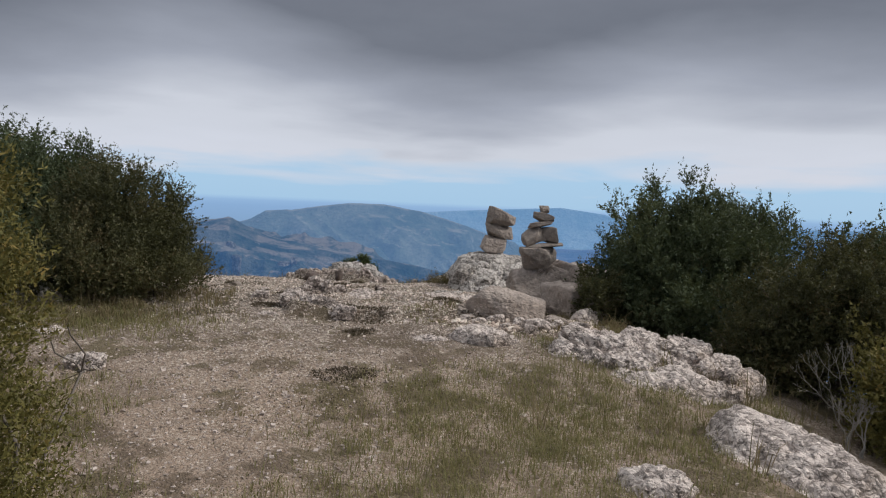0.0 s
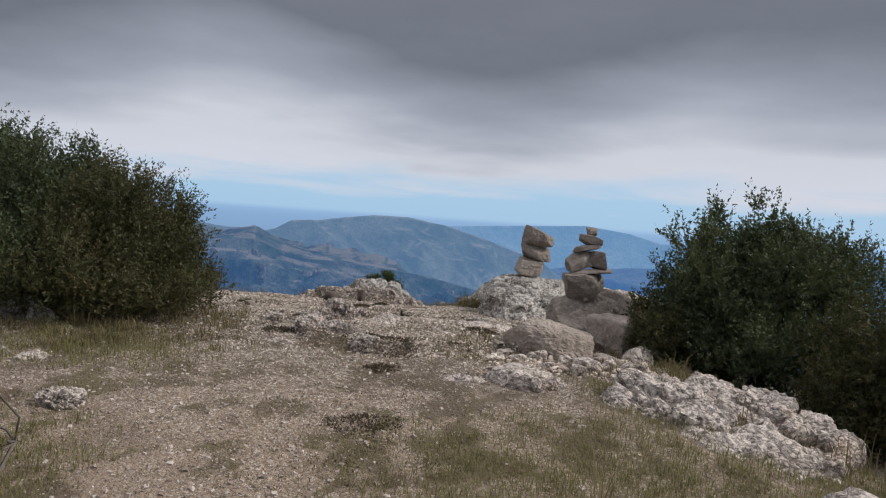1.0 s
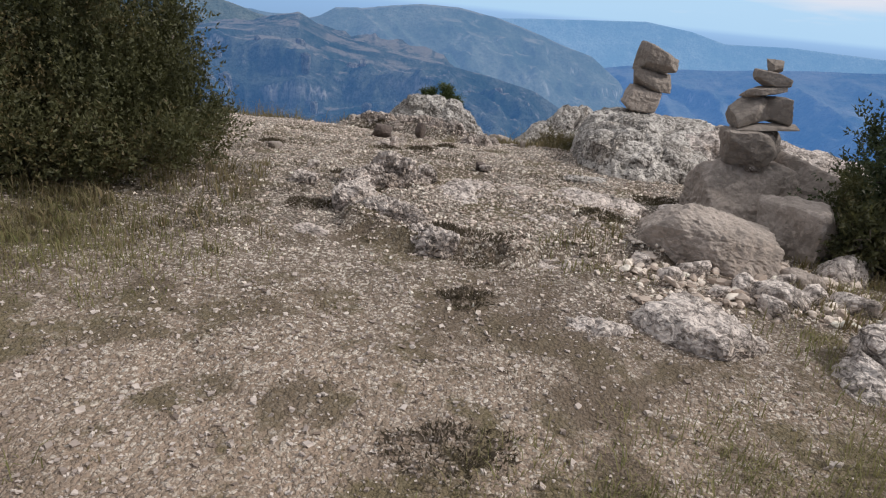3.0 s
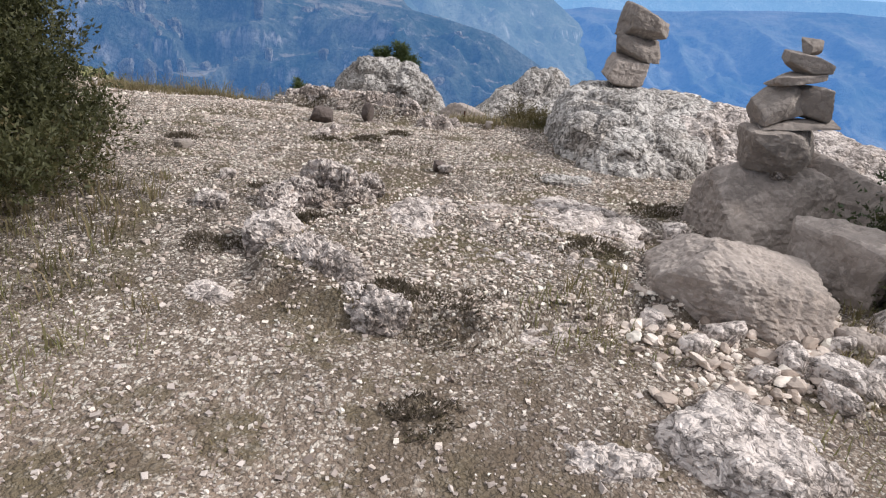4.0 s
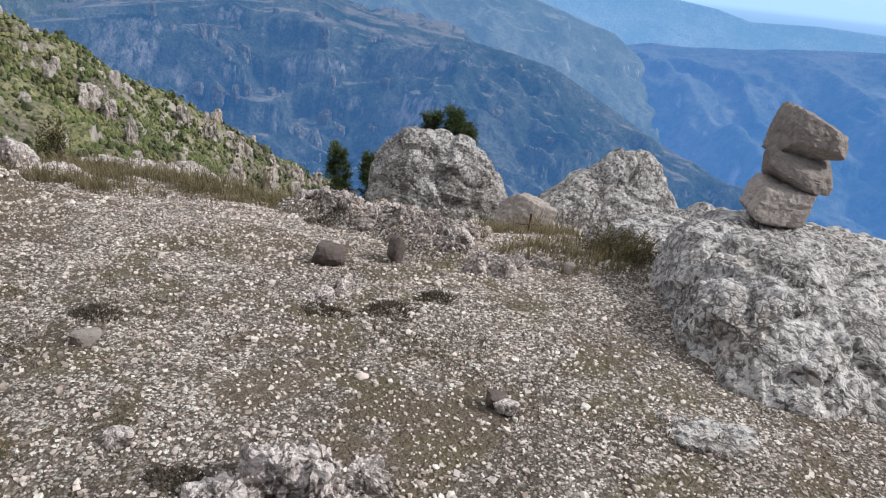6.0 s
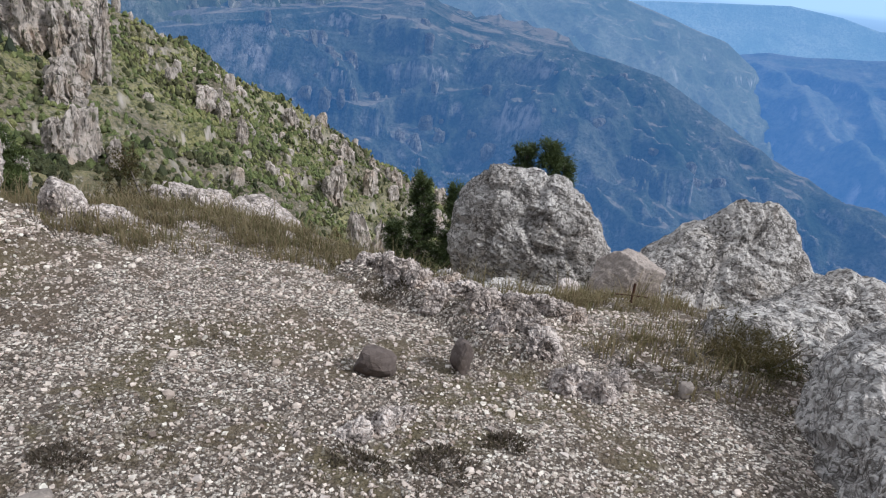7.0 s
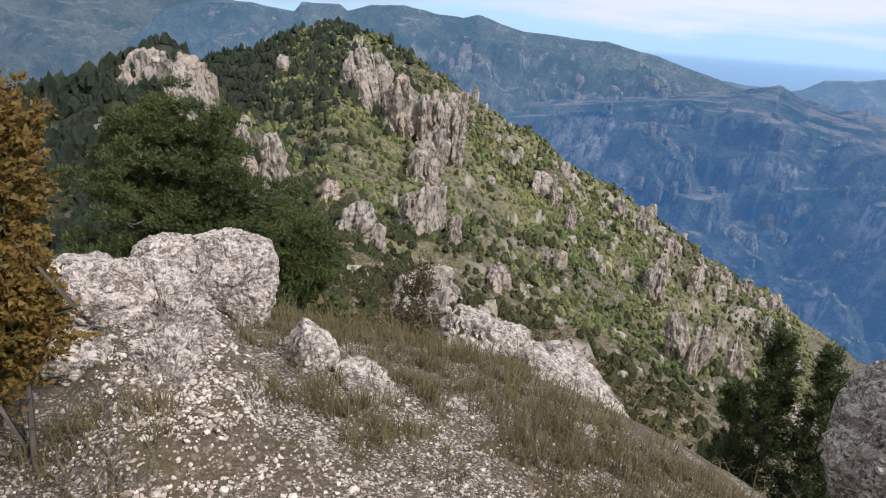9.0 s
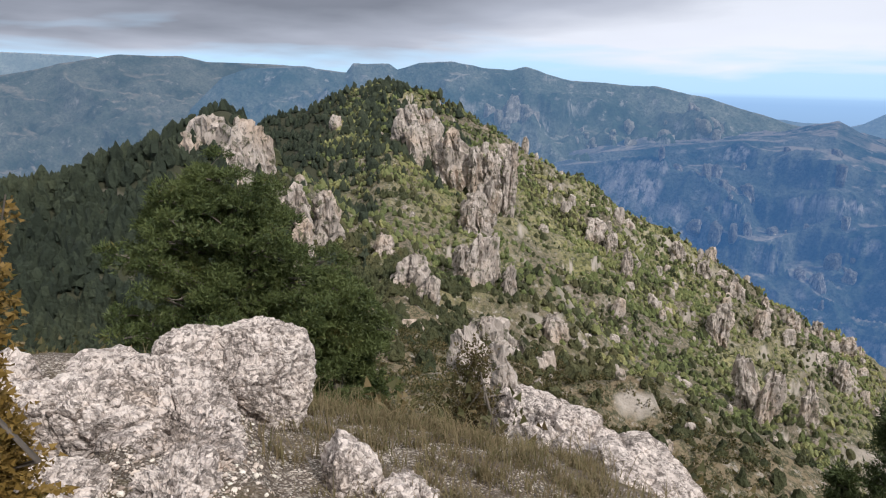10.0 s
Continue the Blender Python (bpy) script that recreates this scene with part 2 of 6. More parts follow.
def ground_material():
    k = Kit("stony_soil", 0.97)
    a, b, c0 = k.noise(0.8, 4), k.noise(3.5, 6, 0.65), k.noise(38, 5, 0.7)
    warp = k.nt.nodes.new("ShaderNodeVectorMath")
    warp.operation = "ADD"
    k.link(k.co, warp.inputs[0])
    wn2 = k.nt.nodes.new("ShaderNodeTexNoise")
    wn2.inputs["Scale"].default_value = 60
    k.link(k.co, wn2.inputs["Vector"])
    sc = k.nt.nodes.new("ShaderNodeVectorMath")
    sc.operation = "SCALE"
    sc.inputs["Scale"].default_value = 0.022
    k.link(wn2.outputs["Color"], sc.inputs[0])
    k.link(sc.outputs[0], warp.inputs[1])
    small, large = k.cells(75, warp.outputs[0]), k.cells(34, warp.outputs[0])

    def tone(cell):
        s = k.nt.nodes.new("ShaderNodeSeparateColor")
        k.link(cell[1], s.inputs[0])
        return s.outputs[0], s.outputs[1]

    shades = [(0.0, (0.085, 0.068, 0.054)), (0.3, (0.21, 0.178, 0.15)), (0.55, (0.42, 0.375, 0.335)), (0.8, (0.68, 0.63, 0.58)), (1.0, (0.82, 0.785, 0.75))]
    r1, q1 = tone(small)
    r2, q2 = tone(large)
    soil = k.mix(k.step(b, 0.35, 0.65), (0.140, 0.115, 0.100), (0.075, 0.061, 0.052))
    ys = k.nt.nodes.new("ShaderNodeSeparateXYZ")
    k.link(k.co, ys.inputs[0])
    near = k.step(k.math("ADD", ys.outputs[1], k.math("MULTIPLY", a, 3.0)), 9.0, 6.2)
    soil = k.mix(near, soil, k.mix(k.step(b, 0.35, 0.65), (0.345, 0.268, 0.215), (0.235, 0.184, 0.148)))
    bare = k.step(k.math("ADD", a, k.math("MULTIPLY", b, 0.6)), 0.93, 0.68)
    col = k.mix(k.math("MULTIPLY", k.math("MULTIPLY", k.step(small[0], 0.66, 0.46), k.step(q1, 0.08, 0.2)), k.math("ADD", k.math("MULTIPLY", bare, 0.55), 0.45)), soil, k.ramp(r1, shades))
    col = k.mix(k.math("MULTIPLY", k.math("MULTIPLY", k.step(large[0], 0.50, 0.36), k.step(q2, 0.50, 0.56)), bare), col, k.ramp(r2, shades))
    col = k.mix(k.math("MULTIPLY", near, 0.5), col, soil)
    worn = k.step(k.math("ADD", k.math("MULTIPLY", k.noise(2.1, 5, 0.62, dist=0.4), 0.7), k.math("MULTIPLY", b, 0.3)), 0.505, 0.555)
    col = k.mix(k.math("MULTIPLY", worn, 0.8), col, k.mix(k.step(k.noise(1.3, 4), 0.42, 0.58), k.mix(c0, (0.085, 0.064, 0.048), (0.175, 0.138, 0.104)), k.mix(c0, (0.080, 0.068, 0.036), (0.165, 0.138, 0.082))))
    h = k.math("ADD", k.math("MULTIPLY", small[0], -0.7), k.math("ADD", k.math("MULTIPLY", c0, 0.5), k.math("MULTIPLY", large[0], -0.9)))
    # far down the flanks scrub and scree take over
    far = k.mix(k.step(k.noise(1.2, 6, 0.65), 0.40, 0.6), (0.085, 0.085, 0.04), (0.20, 0.165, 0.12))
    sx = k.nt.nodes.new("ShaderNodeSeparateXYZ")
    k.link(k.co, sx.inputs[0])
    col = k.mix(k.step(sx.outputs[2], -0.6, -1.6), col, far)
    col = k.mix(1.0, col, (1.04, 1.0, 0.92), "MULTIPLY")
    return k.done(col, h, 0.9, 0.02)


GROUND = ground_material()


def leaf_material(name, dark, light, dry, dry_part=0.12, rough=0.55):
    k = Kit(name, rough)
    r = k.island()
    c = k.mix(r, dark, light)
    c = k.mix(k.step(k.noise(1.1, 3), 0.45, 0.7), c, light)
    c = k.mix(k.step(k.math("ADD", k.math("MULTIPLY", r, 0.35), k.noise(2.3, 2)), 0.98 - dry_part, 1.02 - dry_part * 0.5), c, dry)
    m = k.done(c)
    k.b.inputs["Specular IOR Level"].default_value = 0.2
    thin = k.nt.nodes.new("ShaderNodeBsdfTranslucent")
    k.link(k.mix(0.35, c, (0.20, 0.20, 0.05)), thin.inputs["Color"])
    both = k.nt.nodes.new("ShaderNodeMixShader")
    both.inputs[0].default_value = 0.24
    k.link(k.b.outputs[0], both.inputs[1])
    k.link(thin.outputs[0], both.inputs[2])
    k.link(both.outputs[0], k.nt.nodes["Material Output"].inputs["Surface"])
    return m


def plain(name, a, b, scale=8.0, rough=0.9, bump=0.4, dist=0.01):
    k = Kit(name, rough)
    n = k.noise(scale, 5)
    c = k.mix(k.step(n, 0.3, 0.7), a, b)
    return k.done(k.mix(k.math("MULTIPLY", k.noise(scale * 6, 3), 0.35), c, b), n, bump, dist)


HOLM = leaf_material("holm_oak_leaves", (0.034, 0.050, 0.026), (0.096, 0.118, 0.060), (0.11, 0.095, 0.045), 0.05)
JUNI = leaf_material("juniper_leaves", (0.034, 0.038, 0.018), (0.092, 0.090, 0.040), (0.115, 0.088, 0.042), 0.2)
GOLD = leaf_material("golden_oak_leaves", (0.14, 0.09, 0.025), (0.26, 0.165, 0.045), (0.10, 0.10, 0.03), 0.2)
PINE = leaf_material("pine_needles", (0.036, 0.058, 0.022), (0.115, 0.140, 0.048), (0.16, 0.145, 0.05), 0.06)
YELL = leaf_material("yellow_green_leaves", (0.085, 0.082, 0.026), (0.19, 0.165, 0.05), (0.24, 0.17, 0.05), 0.15)
FIR = leaf_material("fir_needles", (0.030, 0.050, 0.022), (0.085, 0.11, 0.042), (0.07, 0.06, 0.025), 0.05)
DRYB = leaf_material("dry_shrub_leaves", (0.070, 0.055, 0.025), (0.145, 0.105, 0.048), (0.08, 0.078, 0.03), 0.3)
BARK = plain("bark", (0.10, 0.08, 0.065), (0.19, 0.165, 0.14), 14)
DEAD = plain("bleached_wood", (0.30, 0.28, 0.25), (0.19, 0.175, 0.155), 20)
IRON = plain("rusty_iron", (0.05, 0.03, 0.022), (0.11, 0.05, 0.028), 60)


def grass_material(name, a, b, c0):
    k = Kit(name, 0.8)
    r = k.island()
    c = k.mix(k.step(k.noise(0.9, 3), 0.35, 0.65), k.mix(r, a, b), k.mix(r, a, c0))
    m = k.done(c)
    thin = k.nt.nodes.new("ShaderNodeBsdfTranslucent")
    k.link(c, thin.inputs["Color"])
    both = k.nt.nodes.new("ShaderNodeMixShader")
    both.inputs[0].default_value = 0.4
    k.link(k.b.outputs[0], both.inputs[1])
    k.link(thin.outputs[0], both.inputs[2])
    k.link(both.outputs[0], k.nt.nodes["Material Output"].inputs["Surface"])
    return m


GRASS = grass_material("dry_grass_blades", (0.26, 0.20, 0.115), (0.18, 0.155, 0.075), (0.12, 0.115, 0.05))
LAWN = grass_material("olive_grass_blades", (0.29, 0.25, 0.125), (0.20, 0.195, 0.08), (0.155, 0.165, 0.06))
WITHERED = grass_material("withered_plants", (0.12, 0.095, 0.07), (0.17, 0.135, 0.09), (0.11, 0.10, 0.055))
THYME = leaf_material("dead_thyme", (0.065, 0.05, 0.04), (0.12, 0.095, 0.072), (0.10, 0.09, 0.05), 0.1, 0.9)


def gravel_material(name, pale, hue):
    k = Kit(name, 0.93)
    c = k.ramp(k.island(), [(p, tuple(min(0.75, v * pale * w) for v, w in zip(q, hue))) for p, q in ((0.0, (0.20, 0.165, 0.14)), (0.35, (0.36, 0.322, 0.295)), (0.75, (0.51, 0.467, 0.435)), (1.0, (0.60, 0.56, 0.525)))])
    n = k.noise(30, 4)
    return k.done(k.mix(k.math("MULTIPLY", k.step(n, 0.5, 0.7), 0.35), c, (0.20, 0.165, 0.135)), n, 0.5, 0.008)


GRAVEL = gravel_material("limestone_chips", 0.92, (1.05, 0.98, 0.93))
WHITE = gravel_material("white_limestone_chips", 1.26, (1.07, 0.995, 0.915))


def slope_material():
    k = Kit("scrubby_mountainside", 0.95)
    a, b, f = k.noise(0.012, 5, 0.6), k.noise(0.07, 6, 0.65), k.noise(0.5, 4, 0.7)
    green = k.mix(k.step(b, 0.35, 0.65), (0.14, 0.145, 0.055), (0.34, 0.31, 0.14))
    earth = k.mix(k.step(f, 0.35, 0.65), (0.13, 0.105, 0.072), (0.22, 0.185, 0.14))
    c = k.mix(k.step(k.math("ADD", a, k.math("MULTIPLY", f, 0.3)), 0.52, 0.72), green, earth)
    c = k.mix(k.math("MULTIPLY", k.step(k.noise(0.42, 4, 0.6), 0.50, 0.56), 0.8), c, (0.035, 0.046, 0.020))
    c = k.mix(k.math("MULTIPLY", k.step(k.noise(2.2, 4, 0.7), 0.50, 0.56), 0.65), c, (0.06, 0.058, 0.03))
    # brown scrub and scree on the nearest slope, darkened to stand in for cloud shade
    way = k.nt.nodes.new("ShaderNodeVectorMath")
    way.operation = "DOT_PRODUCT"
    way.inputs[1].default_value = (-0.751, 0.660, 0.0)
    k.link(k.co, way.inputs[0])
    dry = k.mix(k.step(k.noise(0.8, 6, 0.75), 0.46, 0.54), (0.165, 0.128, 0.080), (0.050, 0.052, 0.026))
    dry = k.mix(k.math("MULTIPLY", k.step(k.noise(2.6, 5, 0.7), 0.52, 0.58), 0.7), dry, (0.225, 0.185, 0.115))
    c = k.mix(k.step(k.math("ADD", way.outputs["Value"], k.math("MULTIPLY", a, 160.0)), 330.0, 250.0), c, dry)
    stone = k.math("MULTIPLY", k.step(k.noise(0.45, 6, 0.75), 0.56, 0.62), 0.7)
    c = k.mix(stone, c, (0.36, 0.32, 0.275))
    # much darker ground under the wood on the left flank
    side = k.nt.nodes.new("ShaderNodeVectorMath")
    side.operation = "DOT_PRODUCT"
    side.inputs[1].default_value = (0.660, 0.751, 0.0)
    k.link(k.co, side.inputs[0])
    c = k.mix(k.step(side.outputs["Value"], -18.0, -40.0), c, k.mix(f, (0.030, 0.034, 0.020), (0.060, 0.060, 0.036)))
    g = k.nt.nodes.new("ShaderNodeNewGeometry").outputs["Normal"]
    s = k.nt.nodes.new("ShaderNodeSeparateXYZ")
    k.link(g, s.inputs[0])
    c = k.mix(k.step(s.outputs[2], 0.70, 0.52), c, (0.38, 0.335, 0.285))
    return k.done(c, k.math("ADD", b, k.math("MULTIPLY", f, 0.4)), 0.8, 2.0)


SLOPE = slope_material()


def crag_material():
    k = Kit("crag_limestone", 0.95)
    co = k.scaled(1, 1, 0.42)
    a, b, f = k.noise(0.05, 4, 0.6), k.noise(0.22, 6, 0.65, co), k.noise(0.9, 5, 0.7, co)
    c = k.mix(k.step(b, 0.38, 0.62), (0.56, 0.485, 0.425), (0.33, 0.285, 0.245))
    c = k.mix(k.math("MULTIPLY", k.step(a, 0.50, 0.64), 0.55), c, (0.50, 0.375, 0.275))
    c = k.mix(k.math("MULTIPLY", k.step(f, 0.53, 0.62), 0.8), c, (0.09, 0.085, 0.075))
    c = k.mix(k.math("MULTIPLY", k.step(k.noise(0.35, 5, 0.7), 0.545, 0.62), 0.8), c, (0.07, 0.076, 0.032))
    return k.done(c, k.math("ADD", b, k.math("MULTIPLY", f, 0.5)), 0.9, 1.5)


CRAG = crag_material()


def backdrop_material(name, wood, stone, haze_glow, amount=0.3, scale=0.004, field=0.5, mottle=0.75):
    """Far hills of the backdrop: woods, open scrub, pale cliffs and fields; the blue haze of the distance is put in as
    emission.
    """
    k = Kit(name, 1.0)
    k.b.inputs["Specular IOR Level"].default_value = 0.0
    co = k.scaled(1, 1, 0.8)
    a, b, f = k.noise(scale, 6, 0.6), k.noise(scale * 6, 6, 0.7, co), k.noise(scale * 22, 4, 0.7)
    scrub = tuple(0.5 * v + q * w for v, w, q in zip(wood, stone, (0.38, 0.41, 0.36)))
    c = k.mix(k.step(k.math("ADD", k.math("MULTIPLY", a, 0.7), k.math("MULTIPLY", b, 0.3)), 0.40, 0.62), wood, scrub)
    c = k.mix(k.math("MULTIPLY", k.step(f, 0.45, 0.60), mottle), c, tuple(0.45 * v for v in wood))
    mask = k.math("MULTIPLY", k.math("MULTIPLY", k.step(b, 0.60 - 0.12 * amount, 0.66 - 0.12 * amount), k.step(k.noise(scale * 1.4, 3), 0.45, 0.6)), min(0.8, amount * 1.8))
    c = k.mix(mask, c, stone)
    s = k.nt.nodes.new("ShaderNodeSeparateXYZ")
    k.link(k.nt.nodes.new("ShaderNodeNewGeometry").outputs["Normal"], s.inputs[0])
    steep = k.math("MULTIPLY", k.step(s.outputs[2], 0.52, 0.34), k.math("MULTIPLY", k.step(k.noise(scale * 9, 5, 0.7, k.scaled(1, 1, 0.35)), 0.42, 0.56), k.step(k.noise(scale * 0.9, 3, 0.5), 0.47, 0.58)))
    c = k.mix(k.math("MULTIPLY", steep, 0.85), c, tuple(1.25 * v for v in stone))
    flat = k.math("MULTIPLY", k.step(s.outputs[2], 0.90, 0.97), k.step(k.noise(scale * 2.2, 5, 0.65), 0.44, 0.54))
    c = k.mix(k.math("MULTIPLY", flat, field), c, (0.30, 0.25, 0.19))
    k.put(k.b.inputs["Emission Color"], haze_glow)
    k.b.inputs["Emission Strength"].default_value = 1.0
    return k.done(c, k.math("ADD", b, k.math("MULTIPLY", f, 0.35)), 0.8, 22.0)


# ---- mesh helpers ----
def mesh_of(name, verts, faces, mat, smooth=True):
    """verts: n x 3, faces: m x k (all with k corners)."""
    verts, faces = np.asarray(verts, np.float32), np.asarray(faces, np.int32)
    me = bpy.data.meshes.new(name)
    me.vertices.add(len(verts))
    me.vertices.foreach_set("co", verts.ravel())
    m, k = faces.shape
    me.loops.add(m * k)
    me.loops.foreach_set("vertex_index", faces.ravel())
    me.polygons.add(m)
    me.polygons.foreach_set("loop_start", np.arange(0, m * k, k, dtype=np.int32))
    me.polygons.foreach_set("use_smooth", np.full(m, smooth))
    me.update(calc_edges=True)
    me.materials.append(mat)
    return me


def thing(name, me, label, category, group="", kind="", parent=None):
    ob = new(name, me)
    if parent is not None:
        ob.parent = parent
    return tagged(ob, label, category, group, kind)


def part(name, me, parent, label=""):
    ob = new(name, me)
    ob.parent = parent
    return tagged(ob, label)


def base_of(name, x, y, z, label, category, group=""):
    ob = new(name)
    ob.empty_display_size = 0.2
    ob.location = (x, y, z)
    return tagged(ob, label, category, group)


_balls = {}


def ball(sub):
    if sub not in _balls:
        bm = bmesh.new()
        bmesh.ops.create_icosphere(bm, subdivisions=sub, radius=1.0)
        v = np.array([p.co[:] for p in bm.verts])
        f = np.array([[p.index for p in q.verts] for q in bm.faces])
        bm.free()
        _balls[sub] = (v, f)
    return _balls[sub]


def rotz(v, deg):
    c, s = math.cos(radians(deg)), math.sin(radians(deg))
    return np.stack([v[:, 0] * c - v[:, 1] * s, v[:, 0] * s + v[:, 1] * c, v[:, 2]], -1)


def tilt(v, rx, ry):
    m = np.array(Euler((radians(rx), radians(ry), 0)).to_matrix())
    return v @ m.T


def rock_verts(half, seed, sub=5, planes=12, sharp=9.0, rough=0.07, lumps=0.12, grain=3.0, crack=0.045, taper=0.0):
    """A block cut by random planes, cracked, lumpy and pitted, with these half sizes."""
    rng = np.random.default_rng(seed)
    d, f = ball(sub)
    n = rng.normal(size=(planes, 3))
    n = np.vstack([n / np.linalg.norm(n, axis=1)[:, None], np.eye(3), -np.eye(3)])
    off = np.concatenate([rng.uniform(0.74, 1.05, planes), np.full(6, 1.0)])
    s = np.maximum(d @ n.T, 0) / off
    r = 1.0 / (s ** sharp).sum(1) ** (1 / sharp)
    half = np.asarray(half, float)
    v = d * r[:, None] * half
    size = float(np.cbrt(half.prod()))
    v[:, :2] *= 1 - taper * np.clip(v[:, 2:3] / half[2], -0.6, 1)
    v = v + d * (lumps * size * fbm(v / size * 1.3 + seed * 3.1, 3, seed))[:, None]
    if crack:
        warp = v / size * 1.35 + 0.35 * np.stack([vnoise(v / size * 2.4 + k * 9.1, seed + k) for k in (1, 2, 3)], -1) + seed * 0.77
        e = cell_edges(warp, seed)
        v = v - d * (crack * size * np.exp(-(e / 0.07) ** 2))[:, None]
        v = v + d * (crack * 0.55 * size * (np.floor(e * 4) / 4))[:, None]
    q = v / size * grain + seed * 1.7
    pit = fbm(q, 4, seed + 5, 0.62, ridged=True)
    v = v + d * (rough * size * (0.7 * pit + 0.5 * fbm(q * 2.3, 3, seed + 9, 0.65)))[:, None]
    if size > 0.12 and sub > 4:
        v = v + d * (0.014 * fbm(v * np.array([17, 17, 10]) + seed, 3, seed + 13, 0.7, ridged=True))[:, None]
    return v, f


def rock(name, x, y, z, half, turn, seed, label, mat=None, lean=(0, 0), group="", sub=5, category="rock", **kw):
    v, f = rock_verts(half, seed, sub, **kw)
    v = rotz(tilt(v, *lean), turn)
    ob = thing(name, mesh_of(name, v, f, mat or ROCK, smooth=False), label, category, group)
    ob.location = (x, y, z)
    return ob


# ---- the ground ----
Y_KNOTS = [-400, -60, -3, 0, 4, 5.2, 6.3, 7.8, 9.5, 10.9, 12.2, 13.8, 15.2, 18, 30, 520, 6000]
Z_KNOTS = [-330, -14, -0.10, 0.0, 0.10, 0.25, 0.35, 0.37, 0.33, 0.27, -0.02, -0.55, -1.35, -4.2, -17, -640, -700]


def ground_z(x, y, fine=True):
    x, y = np.asarray(x, float), np.asarray(y, float)
    shp = np.broadcast(x, y).shape
    x, y = np.broadcast_to(x, shp).ravel(), np.broadcast_to(y, shp).ravel()
    yy = y + 0.35 * vnoise(xyz(x * 0.5, y * 0.3), 3) * np.clip((y - 10) / 3, 0, 1)
    yy = yy + 0.45 * np.clip(-4.9 - x, 0, 3) * np.clip((y - 11.6) / 0.8, 0, 1)
    z = sum(np.interp(yy + o, Y_KNOTS, Z_KNOTS) for o in (-0.5, 0, 0.5)) / 3
    z = z - 0.24 * np.clip(x - 1.7, 0, 2.5) - 0.85 * np.clip(x - 4.2, 0, 520)
    z = z - 0.30 * np.clip(-7.6 - x, 0, 8) - 0.62 * np.clip(-15.6 - x, 0, 700)
    z = np.maximum(z, -720.0)
    if fine:
        near = np.exp(-np.maximum(0, np.hypot(x + 2, y - 7) - 9) / 6)
        # the bare slab with its raised western edge
        e = np.hypot((x + 0.55) / 0.94, (y - 7.46) / 0.68) + 0.16 * vnoise(xyz(x * 2.2, y * 2.2), 11) + 0.08 * vnoise(xyz(x * 7, y * 7), 15)
        z = z + 0.10 * np.clip((1.0 - e) / 0.07, 0, 1)
        # a low band of bedrock running out to the edge
        t = np.clip(((x + 2.35) * 1.2 + (y - 12.0) * -0.95) / 2.34, 0, 1)
        d = np.hypot(x + 2.35 - 1.2 * t, y - 12.0 + 0.95 * t) + 0.12 * vnoise(xyz(x * 3, y * 3), 12)
        z = z + 0.12 * np.clip((0.26 - d) / 0.10, 0, 1)
        t = np.clip(((x + 6.2) * 1.8 + (y - 11.75) * -0.95) / 4.14, 0, 1)
        d = np.hypot(x + 6.2 - 1.8 * t, y - 11.75 + 0.95 * t) + 0.14 * vnoise(xyz(x * 3, y * 3), 14)
        z = z + 0.14 * np.clip((0.42 - d) / 0.16, 0, 1)
        z = z + near * (0.035 * fbm(xyz(x * 1.1, y * 1.1), 3, 21) + 0.022 * fbm(xyz(x * 5, y * 5), 4, 22, 0.6))
        z = z + (1 - near) * 0.35 * fbm(xyz(x * 0.3, y * 0.3), 4, 23)
    return z.reshape(shp)


def gz(x, y):
    return float(ground_z(np.array([x]), np.array([y]))[0])


def axis(lo, hi, step, lo_end, hi_end, grow=1.16):
    mid = list(np.arange(lo, hi + 1e-6, step))
    a, s = [], step
    p = lo
    while p > lo_end:
        s *= grow
        p -= s
        a.append(max(p, lo_end))
    b, s, p = [], step, hi
    while p < hi_end:
        s *= grow
        p += s
        b.append(min(p, hi_end))
    return np.array(a[::-1] + mid + b)


def grid_faces(ny, nx):
    i = np.arange(ny * nx).reshape(ny, nx)
    return np.stack([i[:-1, :-1], i[:-1, 1:], i[1:, 1:], i[1:, :-1]], -1).reshape(-1, 4)


gx, gy = axis(-7.3, 3.0, 0.062, -4900, 4900), axis(2.2, 14.6, 0.062, -4900, 4900)
GX, GY = np.meshgrid(gx, gy)
GV = np.stack([GX, GY, ground_z(GX, GY)], -1).reshape(-1, 3)
thing("ground", mesh_of("ground", GV, grid_faces(len(gy), len(gx)), GROUND), "stony limestone hilltop of pale gravel and bare soil", "ground", kind="structure")

# ---- the ridge beyond the hilltop ----
RO = np.array([-2.2, 9.9])
RC = np.array([-0.751, 0.660])      # along the crest
RR = np.array([0.660, 0.751])       # to its sunny side
U_KNOTS = [-20, 4, 10, 30, 60, 100, 200, 300, 400, 500, 560, 600, 640, 760, 900]
C_KNOTS = [-4, -4.2, -6.5, -14, -25, -38, -58, -64, -56, -34, -14, 1, -6, -32, -60]


